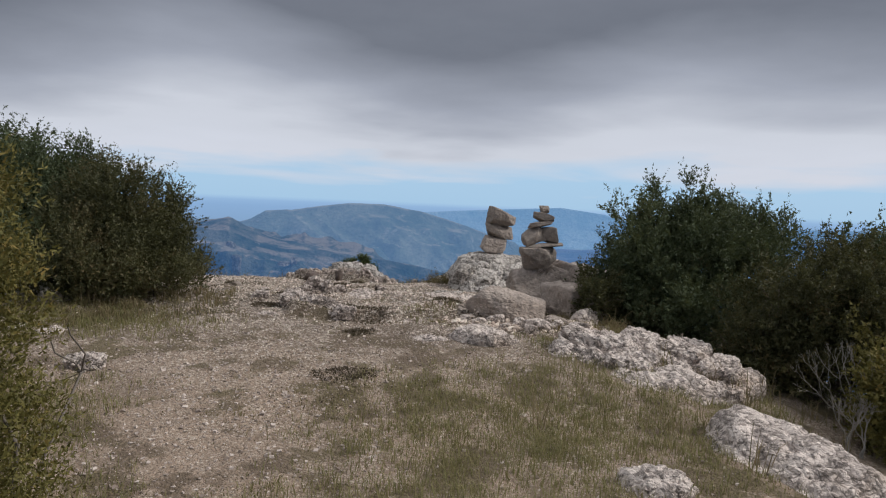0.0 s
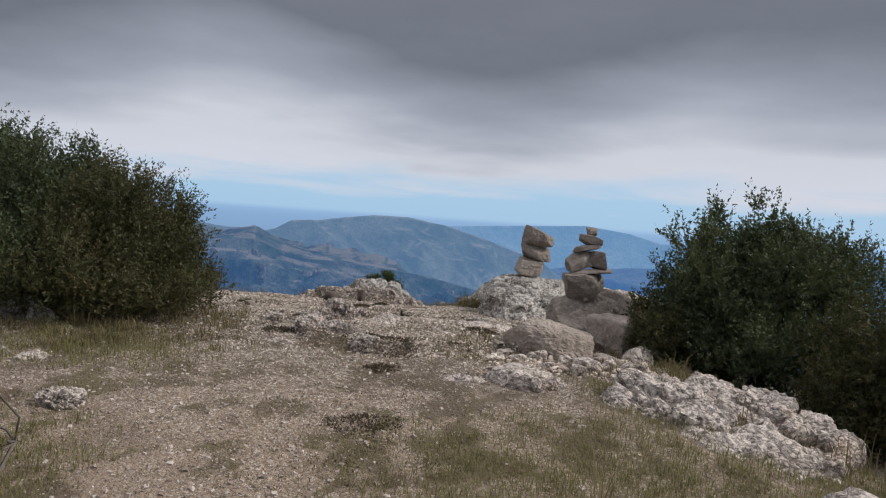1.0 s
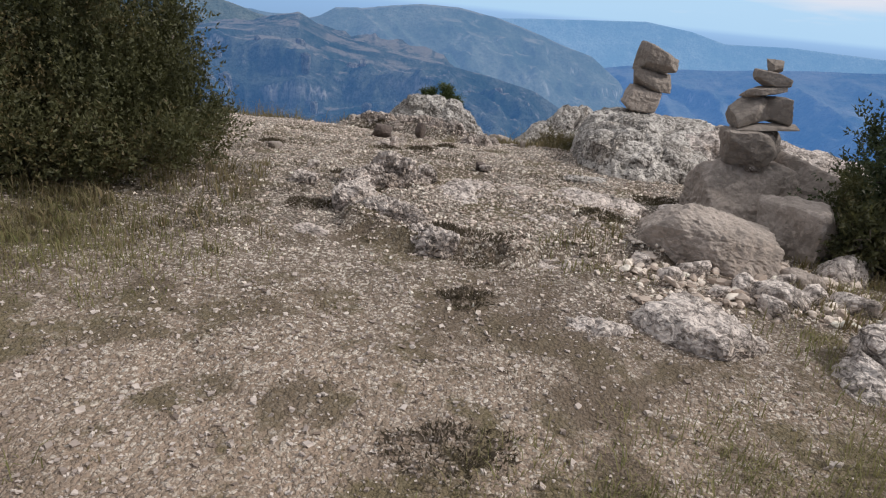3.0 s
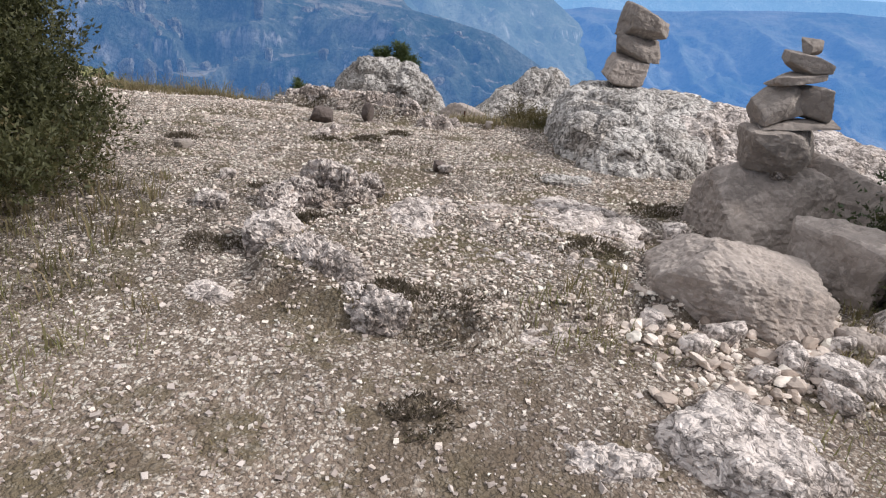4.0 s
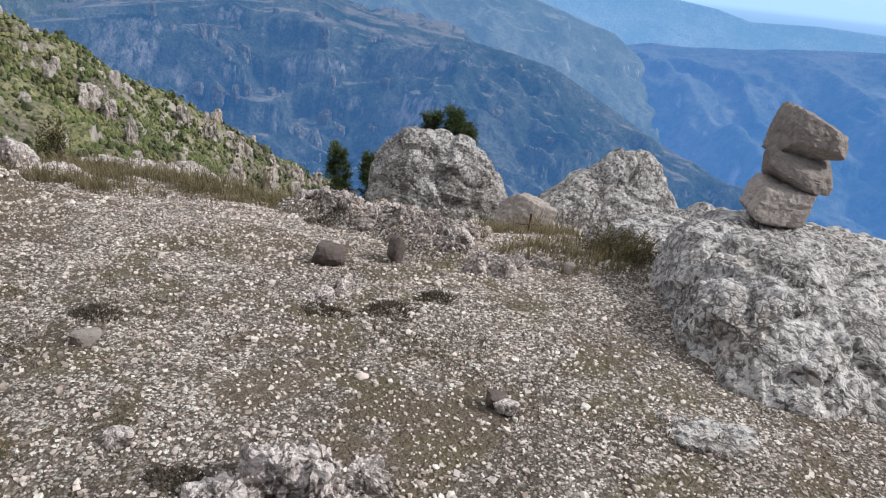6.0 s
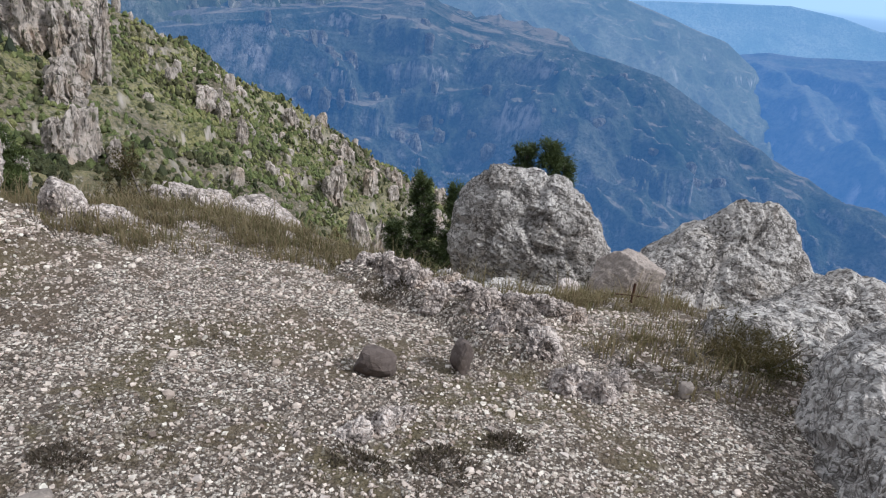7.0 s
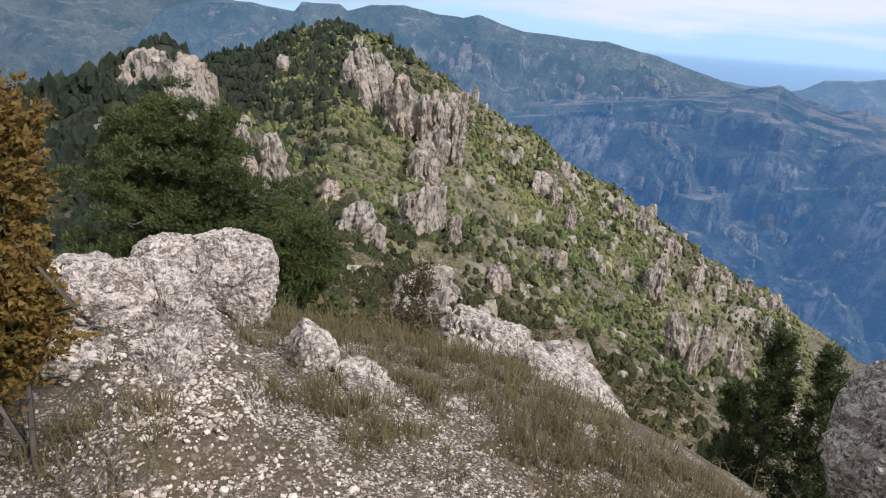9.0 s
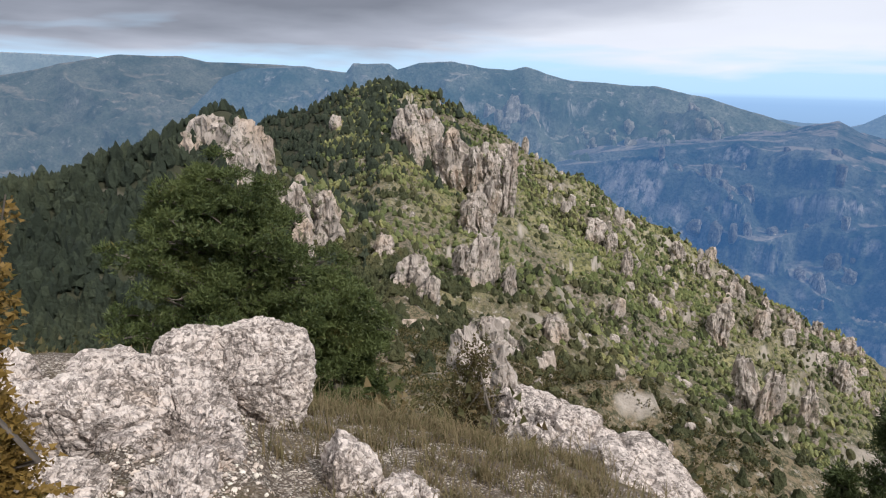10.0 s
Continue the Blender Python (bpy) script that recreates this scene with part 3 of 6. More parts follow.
def ridge_z(u, w, fine=True):
    u, w = np.asarray(u, float), np.asarray(w, float)
    shp = u.shape
    u, w = u.ravel(), w.ravel()
    crest = np.interp(u, U_KNOTS, C_KNOTS)
    right = crest - 0.56 * (np.sqrt(np.maximum(w, 0) ** 2 + 36) - 6)
    left = crest - 0.42 * (np.sqrt(np.minimum(w, 0) ** 2 + 36) - 6)
    z = np.where(w > 0, right, left)
    hill = -23 - 0.33 * np.clip(-w - 82, 0, 900) - 0.20 * np.clip(285 - u, 0, 900) - 0.35 * np.clip(u - 300, 0, 900) - 0.5 * np.clip(w + 70, 0, 900)
    z = np.maximum(z, hill)
    if fine:
        away = np.clip(u / 60, 0.05, 1)
        p = xyz(u / 62, w / 120)
        z = z + away * 17 * fbm(p, 3, 31, ridged=True) * np.clip(np.abs(w) / 40, 0.15, 1)
        z = z + away * 5 * fbm(xyz(u / 22, w / 30), 4, 32) + away * 1.2 * fbm(xyz(u / 5, w / 5), 3, 33)
        # broken cliff bands across the sunny side
        t = z / 17.0 + 1.1 * fbm(xyz(u / 60, w / 60), 3, 35)
        st = np.clip((t - np.floor(t) - 0.42) / 0.16, 0, 1)
        mask = np.clip(2.6 * fbm(xyz(u / 34, w / 34), 4, 36, 0.6) - 0.1, 0, 1) * np.clip((u - 40) / 60, 0, 1) * np.clip((w + 40) / 30, 0, 1)
        z = z + 0.8 * 17.0 * mask * (np.floor(t) + st * st * (3 - 2 * st) - t)
    return z.reshape(shp)


def ridge_place(u, w, lift=0.0, z=None):
    u, w = np.asarray(u, float), np.asarray(w, float)
    p = RO + u[..., None] * RC + w[..., None] * RR
    z = ridge_z(u, w) if z is None else z
    return np.concatenate([p, (z + lift)[..., None]], -1)


ru = axis(5.0, 60.0, 0.9, 4.0, 780, 1.0085)
rw = axis(-40, 60, 1.5, -420, 560, 1.011)
RU, RW = np.meshgrid(ru, rw)
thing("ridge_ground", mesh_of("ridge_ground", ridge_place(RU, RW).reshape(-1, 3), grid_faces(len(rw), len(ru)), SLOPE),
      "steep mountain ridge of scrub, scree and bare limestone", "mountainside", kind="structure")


# ---- far ranges ----
def along(line, az):
    return np.interp(-az, [-a for a, _ in line], [e for _, e in line])


def mountain_range(name, label, line, dist, foot, near, mat, amp, seed, cell, back=0.25, rag=0.05, behind=0.16, rows=90, turn=0.16, cliffs=0.6, band=80.0, skew=2.6):
    """A range seen all along from far off: crest heights by compass turn, falling to its foot at a share of the distance, with spurs, gullies and broken cliff bands."""
    az = np.arange(line[0][0], line[-1][0] - 0.01, -turn)
    s = np.concatenate([np.linspace(-behind, 0, 18)[:-1], np.linspace(0, 1, rows)])[:, None]
    r = dist * (1 - (1 - near) * s) + 0 * az
    zc = 2 + dist * np.tan(np.radians(along(line, az)))
    zf = foot + 0 * az
    fall = np.array([back(q) for q in az]) if callable(back) else back
    z = np.where(s > 0, zc + (zf - zc) * np.maximum(s, 0) ** 0.85, zc - dist * fall * np.maximum(-s, 0))
    a = np.radians(az) + 0 * s
    x, y = -2 - np.sin(a) * r, 9 + np.cos(a) * r
    p = np.stack([x / cell, y / cell, 0 * x], -1).reshape(-1, 3)
    n = fbm(p, 5, seed, 0.5, ridged=True).reshape(x.shape)
    lean = a * dist / cell * 1.3 + skew * s + 0.5 * fbm(p * 0.7, 2, seed + 8).reshape(x.shape)
    n2 = fbm(np.stack([lean, s * 1.3 + 0 * a, 0 * a], -1).reshape(-1, 3), 5, seed + 3, 0.48, ridged=True).reshape(x.shape)
    hold = np.clip(np.abs(s) / 0.30, rag, 1) * np.clip((1 - s) / 0.2, 0, 1) * np.where(s < 0, 0.3, 1.0)
    z = z + amp * hold * (0.8 * (n - 0.2) + 0.9 * (n2 - 0.2))
    if cliffs:
        t = z / band + 0.9 * fbm(p * 1.7, 3, seed + 5).reshape(x.shape)
        fr = t - np.floor(t)
        st = np.clip((fr - 0.40) / 0.2, 0, 1)
        mask = np.clip(3.2 * fbm(p * 1.3 + 4.4, 4, seed + 6, 0.6).reshape(x.shape), 0, 1) * np.clip(s / 0.06, 0, 1)
        z = z + cliffs * band * mask * (np.floor(t) + st * st * (3 - 2 * st) - t)
    v = np.stack([x, y, z], -1).reshape(-1, 3)
    thing(name, mesh_of(name, v, grid_faces(*x.shape), mat), label, "mountain range", kind="structure")
    return v, np.degrees(a).ravel(), (s + 0 * a).ravel()


def far_cliffs(name, label, on, mat, seed, groups):
    """Broken pale rock walls standing out of a far range; groups: compass turns and shares of the slope between which they lie, how many, half width, height over width."""
    rng = np.random.default_rng(seed)
    place, az, share = on
    vs, fs, k = [], [], 0
    for a0, a1, s0, s1, n, wide, tall in groups:
        pick = np.flatnonzero((az < max(a0, a1)) & (az > min(a0, a1)) & (share > s0) & (share < s1))
        for i in rng.choice(pick, n):
            h = wide * 2.2 ** rng.uniform(-1, 1) * np.array([rng.uniform(0.8, 1.5), 0.8, tall * rng.uniform(0.7, 1.3)])
            v, f = rock_verts((1, 1, 1), seed + k, 3, planes=8, sharp=12, rough=0.22, lumps=0.28, grain=3.0, crack=0.0)
            v = rotz(v * h, -az[i] + rng.normal() * 15)
            vs.append(v + place[i] + np.array([0, 0, 0.25 * h[2]]))
            fs.append(f + sum(len(q) for q in vs[:-1]))
            k += 1
    thing(name, mesh_of(name, np.vstack(vs), np.vstack(fs), mat, smooth=False), label, "cliffs", kind="structure")


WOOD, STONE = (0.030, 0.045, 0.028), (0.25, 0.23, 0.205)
VALLEY = -620.0
BENCH = [(62, -15), (48, -10), (40, -7), (32, -4.8), (25, -3.9), (22.2, -3.5), (19.7, -3.6), (16.2, -3.0), (14, -3.9), (12.2, -4.3), (8.7, -4.5), (4.2, -4.8), (1.9, -5.1), (-2.3, -6.0), (-5, -7.4), (-10.5, -10.4), (-20, -14), (-30, -17), (-45, -20)]
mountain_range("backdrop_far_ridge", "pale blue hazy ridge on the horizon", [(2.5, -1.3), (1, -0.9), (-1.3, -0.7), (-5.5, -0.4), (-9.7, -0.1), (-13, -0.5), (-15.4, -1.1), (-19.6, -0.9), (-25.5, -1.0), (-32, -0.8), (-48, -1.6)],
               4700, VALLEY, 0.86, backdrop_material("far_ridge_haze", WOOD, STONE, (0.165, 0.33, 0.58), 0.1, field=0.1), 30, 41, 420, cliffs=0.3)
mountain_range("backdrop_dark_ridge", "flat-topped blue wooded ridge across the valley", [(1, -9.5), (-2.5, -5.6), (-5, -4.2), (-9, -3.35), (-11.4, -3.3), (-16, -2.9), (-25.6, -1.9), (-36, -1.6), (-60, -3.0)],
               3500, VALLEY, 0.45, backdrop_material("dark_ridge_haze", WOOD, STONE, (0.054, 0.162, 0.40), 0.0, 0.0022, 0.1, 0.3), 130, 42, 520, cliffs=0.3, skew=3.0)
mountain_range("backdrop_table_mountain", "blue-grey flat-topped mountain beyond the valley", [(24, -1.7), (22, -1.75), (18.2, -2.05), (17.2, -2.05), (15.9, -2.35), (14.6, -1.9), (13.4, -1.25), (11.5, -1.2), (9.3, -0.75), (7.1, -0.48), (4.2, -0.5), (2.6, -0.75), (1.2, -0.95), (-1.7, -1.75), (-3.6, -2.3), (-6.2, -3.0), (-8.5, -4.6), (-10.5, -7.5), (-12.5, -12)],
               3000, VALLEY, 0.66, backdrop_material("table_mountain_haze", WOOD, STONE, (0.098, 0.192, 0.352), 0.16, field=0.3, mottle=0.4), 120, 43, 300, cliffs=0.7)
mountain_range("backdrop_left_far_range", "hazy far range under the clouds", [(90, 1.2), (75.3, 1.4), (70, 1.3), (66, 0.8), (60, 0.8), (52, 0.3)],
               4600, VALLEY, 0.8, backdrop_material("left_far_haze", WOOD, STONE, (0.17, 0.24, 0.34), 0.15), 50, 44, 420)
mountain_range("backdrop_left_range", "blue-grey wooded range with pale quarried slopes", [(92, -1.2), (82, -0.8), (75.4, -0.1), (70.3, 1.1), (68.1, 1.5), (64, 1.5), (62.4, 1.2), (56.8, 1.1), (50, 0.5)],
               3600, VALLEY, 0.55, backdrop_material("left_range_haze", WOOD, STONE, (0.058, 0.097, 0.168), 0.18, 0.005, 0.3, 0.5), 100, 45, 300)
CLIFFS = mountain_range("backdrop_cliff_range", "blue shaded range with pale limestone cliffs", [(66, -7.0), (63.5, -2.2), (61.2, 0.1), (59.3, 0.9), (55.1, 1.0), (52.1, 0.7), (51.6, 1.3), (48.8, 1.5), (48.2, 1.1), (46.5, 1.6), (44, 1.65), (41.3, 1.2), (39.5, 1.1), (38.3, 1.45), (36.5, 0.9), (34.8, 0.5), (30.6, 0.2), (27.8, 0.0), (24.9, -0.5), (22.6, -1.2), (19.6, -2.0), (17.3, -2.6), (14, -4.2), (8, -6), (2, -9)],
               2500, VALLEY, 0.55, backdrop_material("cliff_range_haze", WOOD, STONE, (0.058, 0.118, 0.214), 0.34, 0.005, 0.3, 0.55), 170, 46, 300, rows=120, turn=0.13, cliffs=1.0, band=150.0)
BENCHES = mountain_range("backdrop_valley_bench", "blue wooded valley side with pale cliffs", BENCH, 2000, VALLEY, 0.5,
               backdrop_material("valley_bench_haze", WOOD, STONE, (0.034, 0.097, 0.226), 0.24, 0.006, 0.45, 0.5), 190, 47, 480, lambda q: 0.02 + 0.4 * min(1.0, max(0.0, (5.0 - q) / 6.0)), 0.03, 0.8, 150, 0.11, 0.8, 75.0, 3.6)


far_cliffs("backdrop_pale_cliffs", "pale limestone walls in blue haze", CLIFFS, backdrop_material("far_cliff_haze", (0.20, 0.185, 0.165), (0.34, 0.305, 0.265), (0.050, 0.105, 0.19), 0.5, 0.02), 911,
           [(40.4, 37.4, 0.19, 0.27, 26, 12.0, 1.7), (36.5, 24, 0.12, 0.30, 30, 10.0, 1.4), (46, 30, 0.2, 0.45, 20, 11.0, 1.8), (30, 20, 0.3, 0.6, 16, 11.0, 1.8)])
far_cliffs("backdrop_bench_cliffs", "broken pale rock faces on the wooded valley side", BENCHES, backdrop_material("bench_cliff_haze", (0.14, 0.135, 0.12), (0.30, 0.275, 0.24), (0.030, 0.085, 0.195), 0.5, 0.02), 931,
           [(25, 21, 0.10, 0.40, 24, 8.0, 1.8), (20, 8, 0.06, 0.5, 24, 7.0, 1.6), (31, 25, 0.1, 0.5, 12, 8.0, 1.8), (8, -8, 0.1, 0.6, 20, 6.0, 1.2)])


# ---- boulders and outcrops on the hilltop ----
EDGE = "boulders at the edge"
rock("boulder", 0.92, 10.42, 0.12, (0.95, 1.36, 0.62), -16, 3, "grey pitted limestone boulder under a stone cairn", lean=(9, 4), group=EDGE, sub=6, planes=9, sharp=6, rough=0.06, grain=4.5, crack=0.05, taper=0.28)
rock("boulder", 0.42, 12.05, -0.20, (0.52, 0.78, 0.48), 20, 41, "low grey limestone boulder beside grass tufts", group=EDGE, sub=5, sharp=6, rough=0.09, grain=4.0)
rock("boulder", 1.80, 10.1, 0.06, (0.95, 1.2, 0.64), 10, 5, "sloping pale limestone bedrock with tan patches behind the cairns", mat=PALE, lean=(0, 8), group=EDGE, sub=6, planes=9, sharp=7, rough=0.05, grain=4.0, crack=0.07)
rock("boulder", 0.44, 14.95, -0.80, (1.10, 0.85, 1.27), -8, 9, "large grey peaked limestone boulder at the cliff edge", lean=(0, 6), group=EDGE, sub=6, planes=10, sharp=6, rough=0.06, grain=4.0, crack=0.06, taper=0.86)
rock("boulder", 1.35, 14.1, -0.96, (1.0, 0.95, 0.80), -30, 94, "sloping grey limestone shoulder beside a peaked boulder", lean=(0, 14), group=EDGE, sub=6, planes=9, sharp=6, rough=0.06, grain=4.5, crack=0.06, taper=0.4)
rock("boulder", -1.66, 15.55, -0.78, (1.30, 0.88, 0.98), 8, 12, "large rounded grey limestone boulder at the cliff edge", lean=(0, 7), group=EDGE, sub=6, planes=12, sharp=4, rough=0.05, lumps=0.12, grain=5.0, crack=0.05, taper=0.38)
rock("boulder", -0.66, 14.1, -0.53, (0.26, 0.25, 0.32), 25, 15, "angular pink limestone block between boulders", mat=BROKEN, lean=(0, 16), group=EDGE, sub=6, planes=4, sharp=50, crack=0.0, rough=0.03)
rock("boulder", 1.27, 8.48, 0.42, (0.45, 0.40, 0.40), 14, 18, "squarish brown limestone block under a stone cairn", mat=BROKEN, lean=(-12, -4), group=EDGE, sub=6, sharp=50, rough=0.05, lumps=0.05, planes=8, grain=4.0, crack=0.02)
rock("boulder", 1.72, 8.5, 0.30, (0.42, 0.5, 0.52), 34, 19, "brown limestone block behind a cairn", mat=BROKEN, lean=(-8, 10), group=EDGE, sub=6, sharp=40, rough=0.05, lumps=0.06, planes=9, grain=4.0, crack=0.02)
rock("boulder", 0.68, 7.30, 0.42, (0.38, 0.26, 0.24), -8, 24, "wedge-shaped pink limestone block on rubble", mat=BROKEN, lean=(-20, 4), group=EDGE, sub=6, sharp=50, rough=0.05, lumps=0.05, planes=9, grain=4.0, crack=0.02)
rock("boulder", 1.34, 7.66, 0.40, (0.20, 0.26, 0.30), 30, 27, "upright pink limestone block beside another", mat=BROKEN, lean=(0, -14), group=EDGE, sharp=24, rough=0.035, crack=0.0)
rock("boulder", 1.45, 7.22, 0.30, (0.15, 0.13, 0.21), 10, 28, "small pointed grey limestone block", mat=PALE, lean=(0, 15), group=EDGE, sharp=12)
rock("boulder", 1.18, 7.05, 0.30, (0.10, 0.10, 0.15), 40, 29, "small upright limestone block in grass", mat=BROKEN, group=EDGE, sharp=12)
rock("boulder", 1.66, 6.95, 0.20, (0.17, 0.14, 0.13), 0, 30, "small grey limestone block in grass", mat=PALE, group=EDGE)

OUT = "limestone outcrops"
rock("outcrop", -0.52, 7.46, 0.305, (0.90, 0.66, 0.14), 0, 140, "flat crusty white bedrock slab in gravel", mat=PALE, lean=(3.5, 0), group=OUT, sub=6, planes=8, sharp=14, rough=0.10, lumps=0.08, grain=7.0, crack=0.09)
rock("outcrop", 1.70, 5.79, 0.06, (0.73, 0.56, 0.32), -34, 33, "cracked pale limestone outcrop beside dry grass", mat=PALE, lean=(4, 8), group=OUT, sub=6, planes=9, sharp=12, rough=0.12, grain=3.4, crack=0.2)
rock("outcrop", 1.12, 6.02, 0.17, (0.26, 0.32, 0.24), 10, 34, "knobbly pale limestone outcrop end", mat=PALE, group=OUT, sub=5, sharp=7, rough=0.11, grain=3.6)
rock("outcrop", 1.58, 5.34, 0.08, (0.60, 0.42, 0.26), -35, 35, "low pale limestone outcrop in grass", mat=PALE, lean=(0, 8), group=OUT, sub=5, sharp=7, rough=0.11)
rock("outcrop", 2.0, 4.05, -0.08, (0.62, 0.42, 0.36), -38, 36, "pale limestone outcrop stained orange in dry grass", mat=PALE, lean=(0, 14), group=OUT, sub=5, sharp=6, rough=0.09)
rock("outcrop", 1.14, 3.60, 0.05, (0.20, 0.17, 0.19), 10, 37, "small pale limestone rock in dry grass", mat=PALE, group=OUT, sharp=6, rough=0.1)
rock("outcrop", 0.46, 6.25, 0.25, (0.36, 0.30, 0.17), -20, 38, "flat knobbly white limestone outcrop in gravel", mat=PALE, group=OUT, sub=5, sharp=7, rough=0.13, grain=3.2)
rock("outcrop", 0.95, 6.86, 0.27, (0.26, 0.16, 0.10), -6, 40, "flat pale limestone slab below blocks", mat=BROKEN, group=OUT, sub=5, sharp=20, rough=0.06)
rock("outcrop", -0.12, 6.15, 0.25, (0.20, 0.16, 0.12), 30, 39, "flat knobbly limestone outcrop in gravel", mat=PALE, group=OUT, sharp=6, rough=0.16)
rock("outcrop", -1.22, 7.22, 0.40, (0.13, 0.36, 0.12), 36, 47, "crumbling raised edge of a limestone slab", mat=PALE, group=OUT, sub=6, sharp=6, rough=0.2, grain=3.5, crack=0.1)
rock("outcrop", -0.93, 6.88, 0.38, (0.11, 0.20, 0.10), 44, 147, "crumbling raised edge of a limestone slab", mat=PALE, group=OUT, sharp=6, rough=0.2, crack=0.1)
rock("outcrop", -1.45, 7.52, 0.40, (0.16, 0.18, 0.11), 10, 48, "crumbling raised edge of a limestone slab", mat=PALE, group=OUT, sharp=6, rough=0.18)
rock("outcrop", -1.62, 6.98, 0.31, (0.18, 0.11, 0.08), -25, 49, "low pink-grey limestone outcrop in soil", mat=PALE, group=OUT, sharp=6, rough=0.15)
rock("outcrop", 0.12, 8.45, 0.30, (0.42, 0.16, 0.10), -22, 50, "flat limestone ledge in gravel", mat=PALE, group=OUT, sub=5, sharp=7, rough=0.13)
rock("outcrop", 0.05, 9.1, 0.28, (0.26, 0.16, 0.10), -15, 51, "flat limestone ledge in gravel", group=OUT, sharp=7, rough=0.12)
rock("outcrop", -0.22, 8.15, 0.31, (0.22, 0.10, 0.09), -30, 52, "flat limestone ledge in gravel", mat=PALE, group=OUT, sharp=7, rough=0.14)


def rib(label, lobes, seed, tall=0.62, wide=0.8):
    """A crumbling rib of bedrock: ragged knobs in a row, each (x, y, height over the ground, half width)."""
    rng = np.random.default_rng(seed)
    x0, y0 = lobes[0][0], lobes[0][1]
    z0 = gz(x0, y0)
    ob = base_of("outcrop", x0, y0, z0, label, "rock", OUT)
    for i, (x, y, h, w) in enumerate(lobes):
        v, f = rock_verts((w * wide, w * wide * rng.uniform(0.65, 1.0), h * 1.15 * tall + 0.02), seed + i, 5, planes=7, sharp=22, rough=0.2, lumps=0.22, grain=5.0, crack=0.2, taper=0.3)
        v = rotz(tilt(v, rng.normal() * 11, rng.normal() * 11), rng.uniform(0, 360))
        part("knob", mesh_of("knob", v + np.array([x - x0, y - y0, gz(x, y) - z0]), f, PALE, smooth=False), ob)


# the cracked outcrop: bedrock blocks with open joints between them, (along, across, half length, half width, top)
blocks = base_of("outcrop", 1.70, 5.79, 0.0, "pale limestone bedrock blocks parted by open cracks", "rock", OUT)
for i, (a, b, ha, hb, top) in enumerate([(-0.50, 0.14, 0.17, 0.24, 0.43), (-0.17, 0.24, 0.19, 0.22, 0.47), (0.20, 0.25, 0.19, 0.20, 0.43), (0.52, 0.16, 0.16, 0.22, 0.35),
                                        (-0.44, -0.26, 0.20, 0.18, 0.34), (-0.06, -0.20, 0.20, 0.24, 0.38), (0.30, -0.20, 0.18, 0.23, 0.33), (0.60, -0.22, 0.14, 0.18, 0.26)]):
    v, f = rock_verts((ha, hb, 0.19), 580 + i, 5, planes=5, sharp=16, rough=0.11, lumps=0.12, grain=4.5, crack=0.12, taper=0.1)
    v = rotz(tilt(v, 7, 5), -34 + (i % 3 - 1) * 5) + np.array([0.83 * a + 0.56 * b, -0.56 * a + 0.83 * b, top - 0.19])
    part("block", mesh_of("block", v, f, PALE, smooth=False), blocks)
rib("ragged limestone spine running to the edge grass", [(-2.38, 11.93, 0.09, 0.13), (-2.24, 11.80, 0.15, 0.16), (-2.08, 11.68, 0.13, 0.14), (-1.93, 11.53, 0.13, 0.15), (-1.75, 11.36, 0.10, 0.12), (-1.78, 11.60, 0.11, 0.14)], 530)
rib("broken limestone spine in gravel", [(-1.62, 11.52, 0.12, 0.14), (-1.47, 11.30, 0.11, 0.13), (-1.36, 11.42, 0.12, 0.12), (-1.22, 11.36, 0.13, 0.15), (-1.33, 11.04, 0.09, 0.11), (-1.14, 11.08, 0.09, 0.13)], 540)
rib("pitted limestone spine end in gravel", [(-1.08, 10.90, 0.10, 0.13), (-0.92, 10.74, 0.12, 0.14), (-0.78, 10.70, 0.11, 0.12), (-0.70, 10.84, 0.08, 0.12)], 550)
rib("ragged limestone ledge in edge grass", [(-1.58, 12.30, 0.08, 0.13), (-1.36, 12.30, 0.07, 0.10), (-1.22, 12.22, 0.12, 0.13), (-1.08, 12.10, 0.11, 0.13), (-0.96, 11.96, 0.09, 0.10)], 560)
rib("jagged pitted limestone knobs in gravel", [(-1.42, 8.34, 0.17, 0.11), (-1.28, 8.35, 0.12, 0.13), (-1.15, 8.38, 0.08, 0.10), (-1.53, 8.19, 0.10, 0.12), (-1.64, 8.11, 0.06, 0.10), (-1.20, 8.22, 0.05, 0.12), (-1.52, 7.98, 0.03, 0.08), (-1.37, 8.16, 0.05, 0.09)], 430, 1.12, 1.05)
rock("outcrop", -1.94, 7.95, 0.37, (0.10, 0.08, 0.075), 0, 46, "small white limestone rock on gravel", mat=PALE, group=OUT, sub=5, sharp=14, rough=0.14, crack=0.12)
rock("outcrop", -2.46, 5.12, gz(-2.46, 5.12) + 0.01, (0.13, 0.085, 0.075), -8, 73, "low pale limestone rock at the path side", mat=PALE, group=OUT, sharp=10, rough=0.15, crack=0.12)
rib("low crumbling limestone rib in gravel", [(-1.72, 9.90, 0.04, 0.10), (-1.62, 10.02, 0.055, 0.10), (-1.56, 10.12, 0.04, 0.07)], 570)
rock("outcrop", -0.28, 11.05, 0.05, (0.16, 0.22, 0.15), 70, 58, "low limestone rock in grass below a boulder", group=OUT, sharp=7, rough=0.13)
rock("outcrop", -5.30, 14.62, -0.98, (1.12, 0.50, 0.38), -22, 61, "long pale limestone outcrop at the cliff edge", mat=PALE, lean=(0, 6), group=OUT, sub=6, sharp=8, rough=0.09, grain=4.5, crack=0.1)
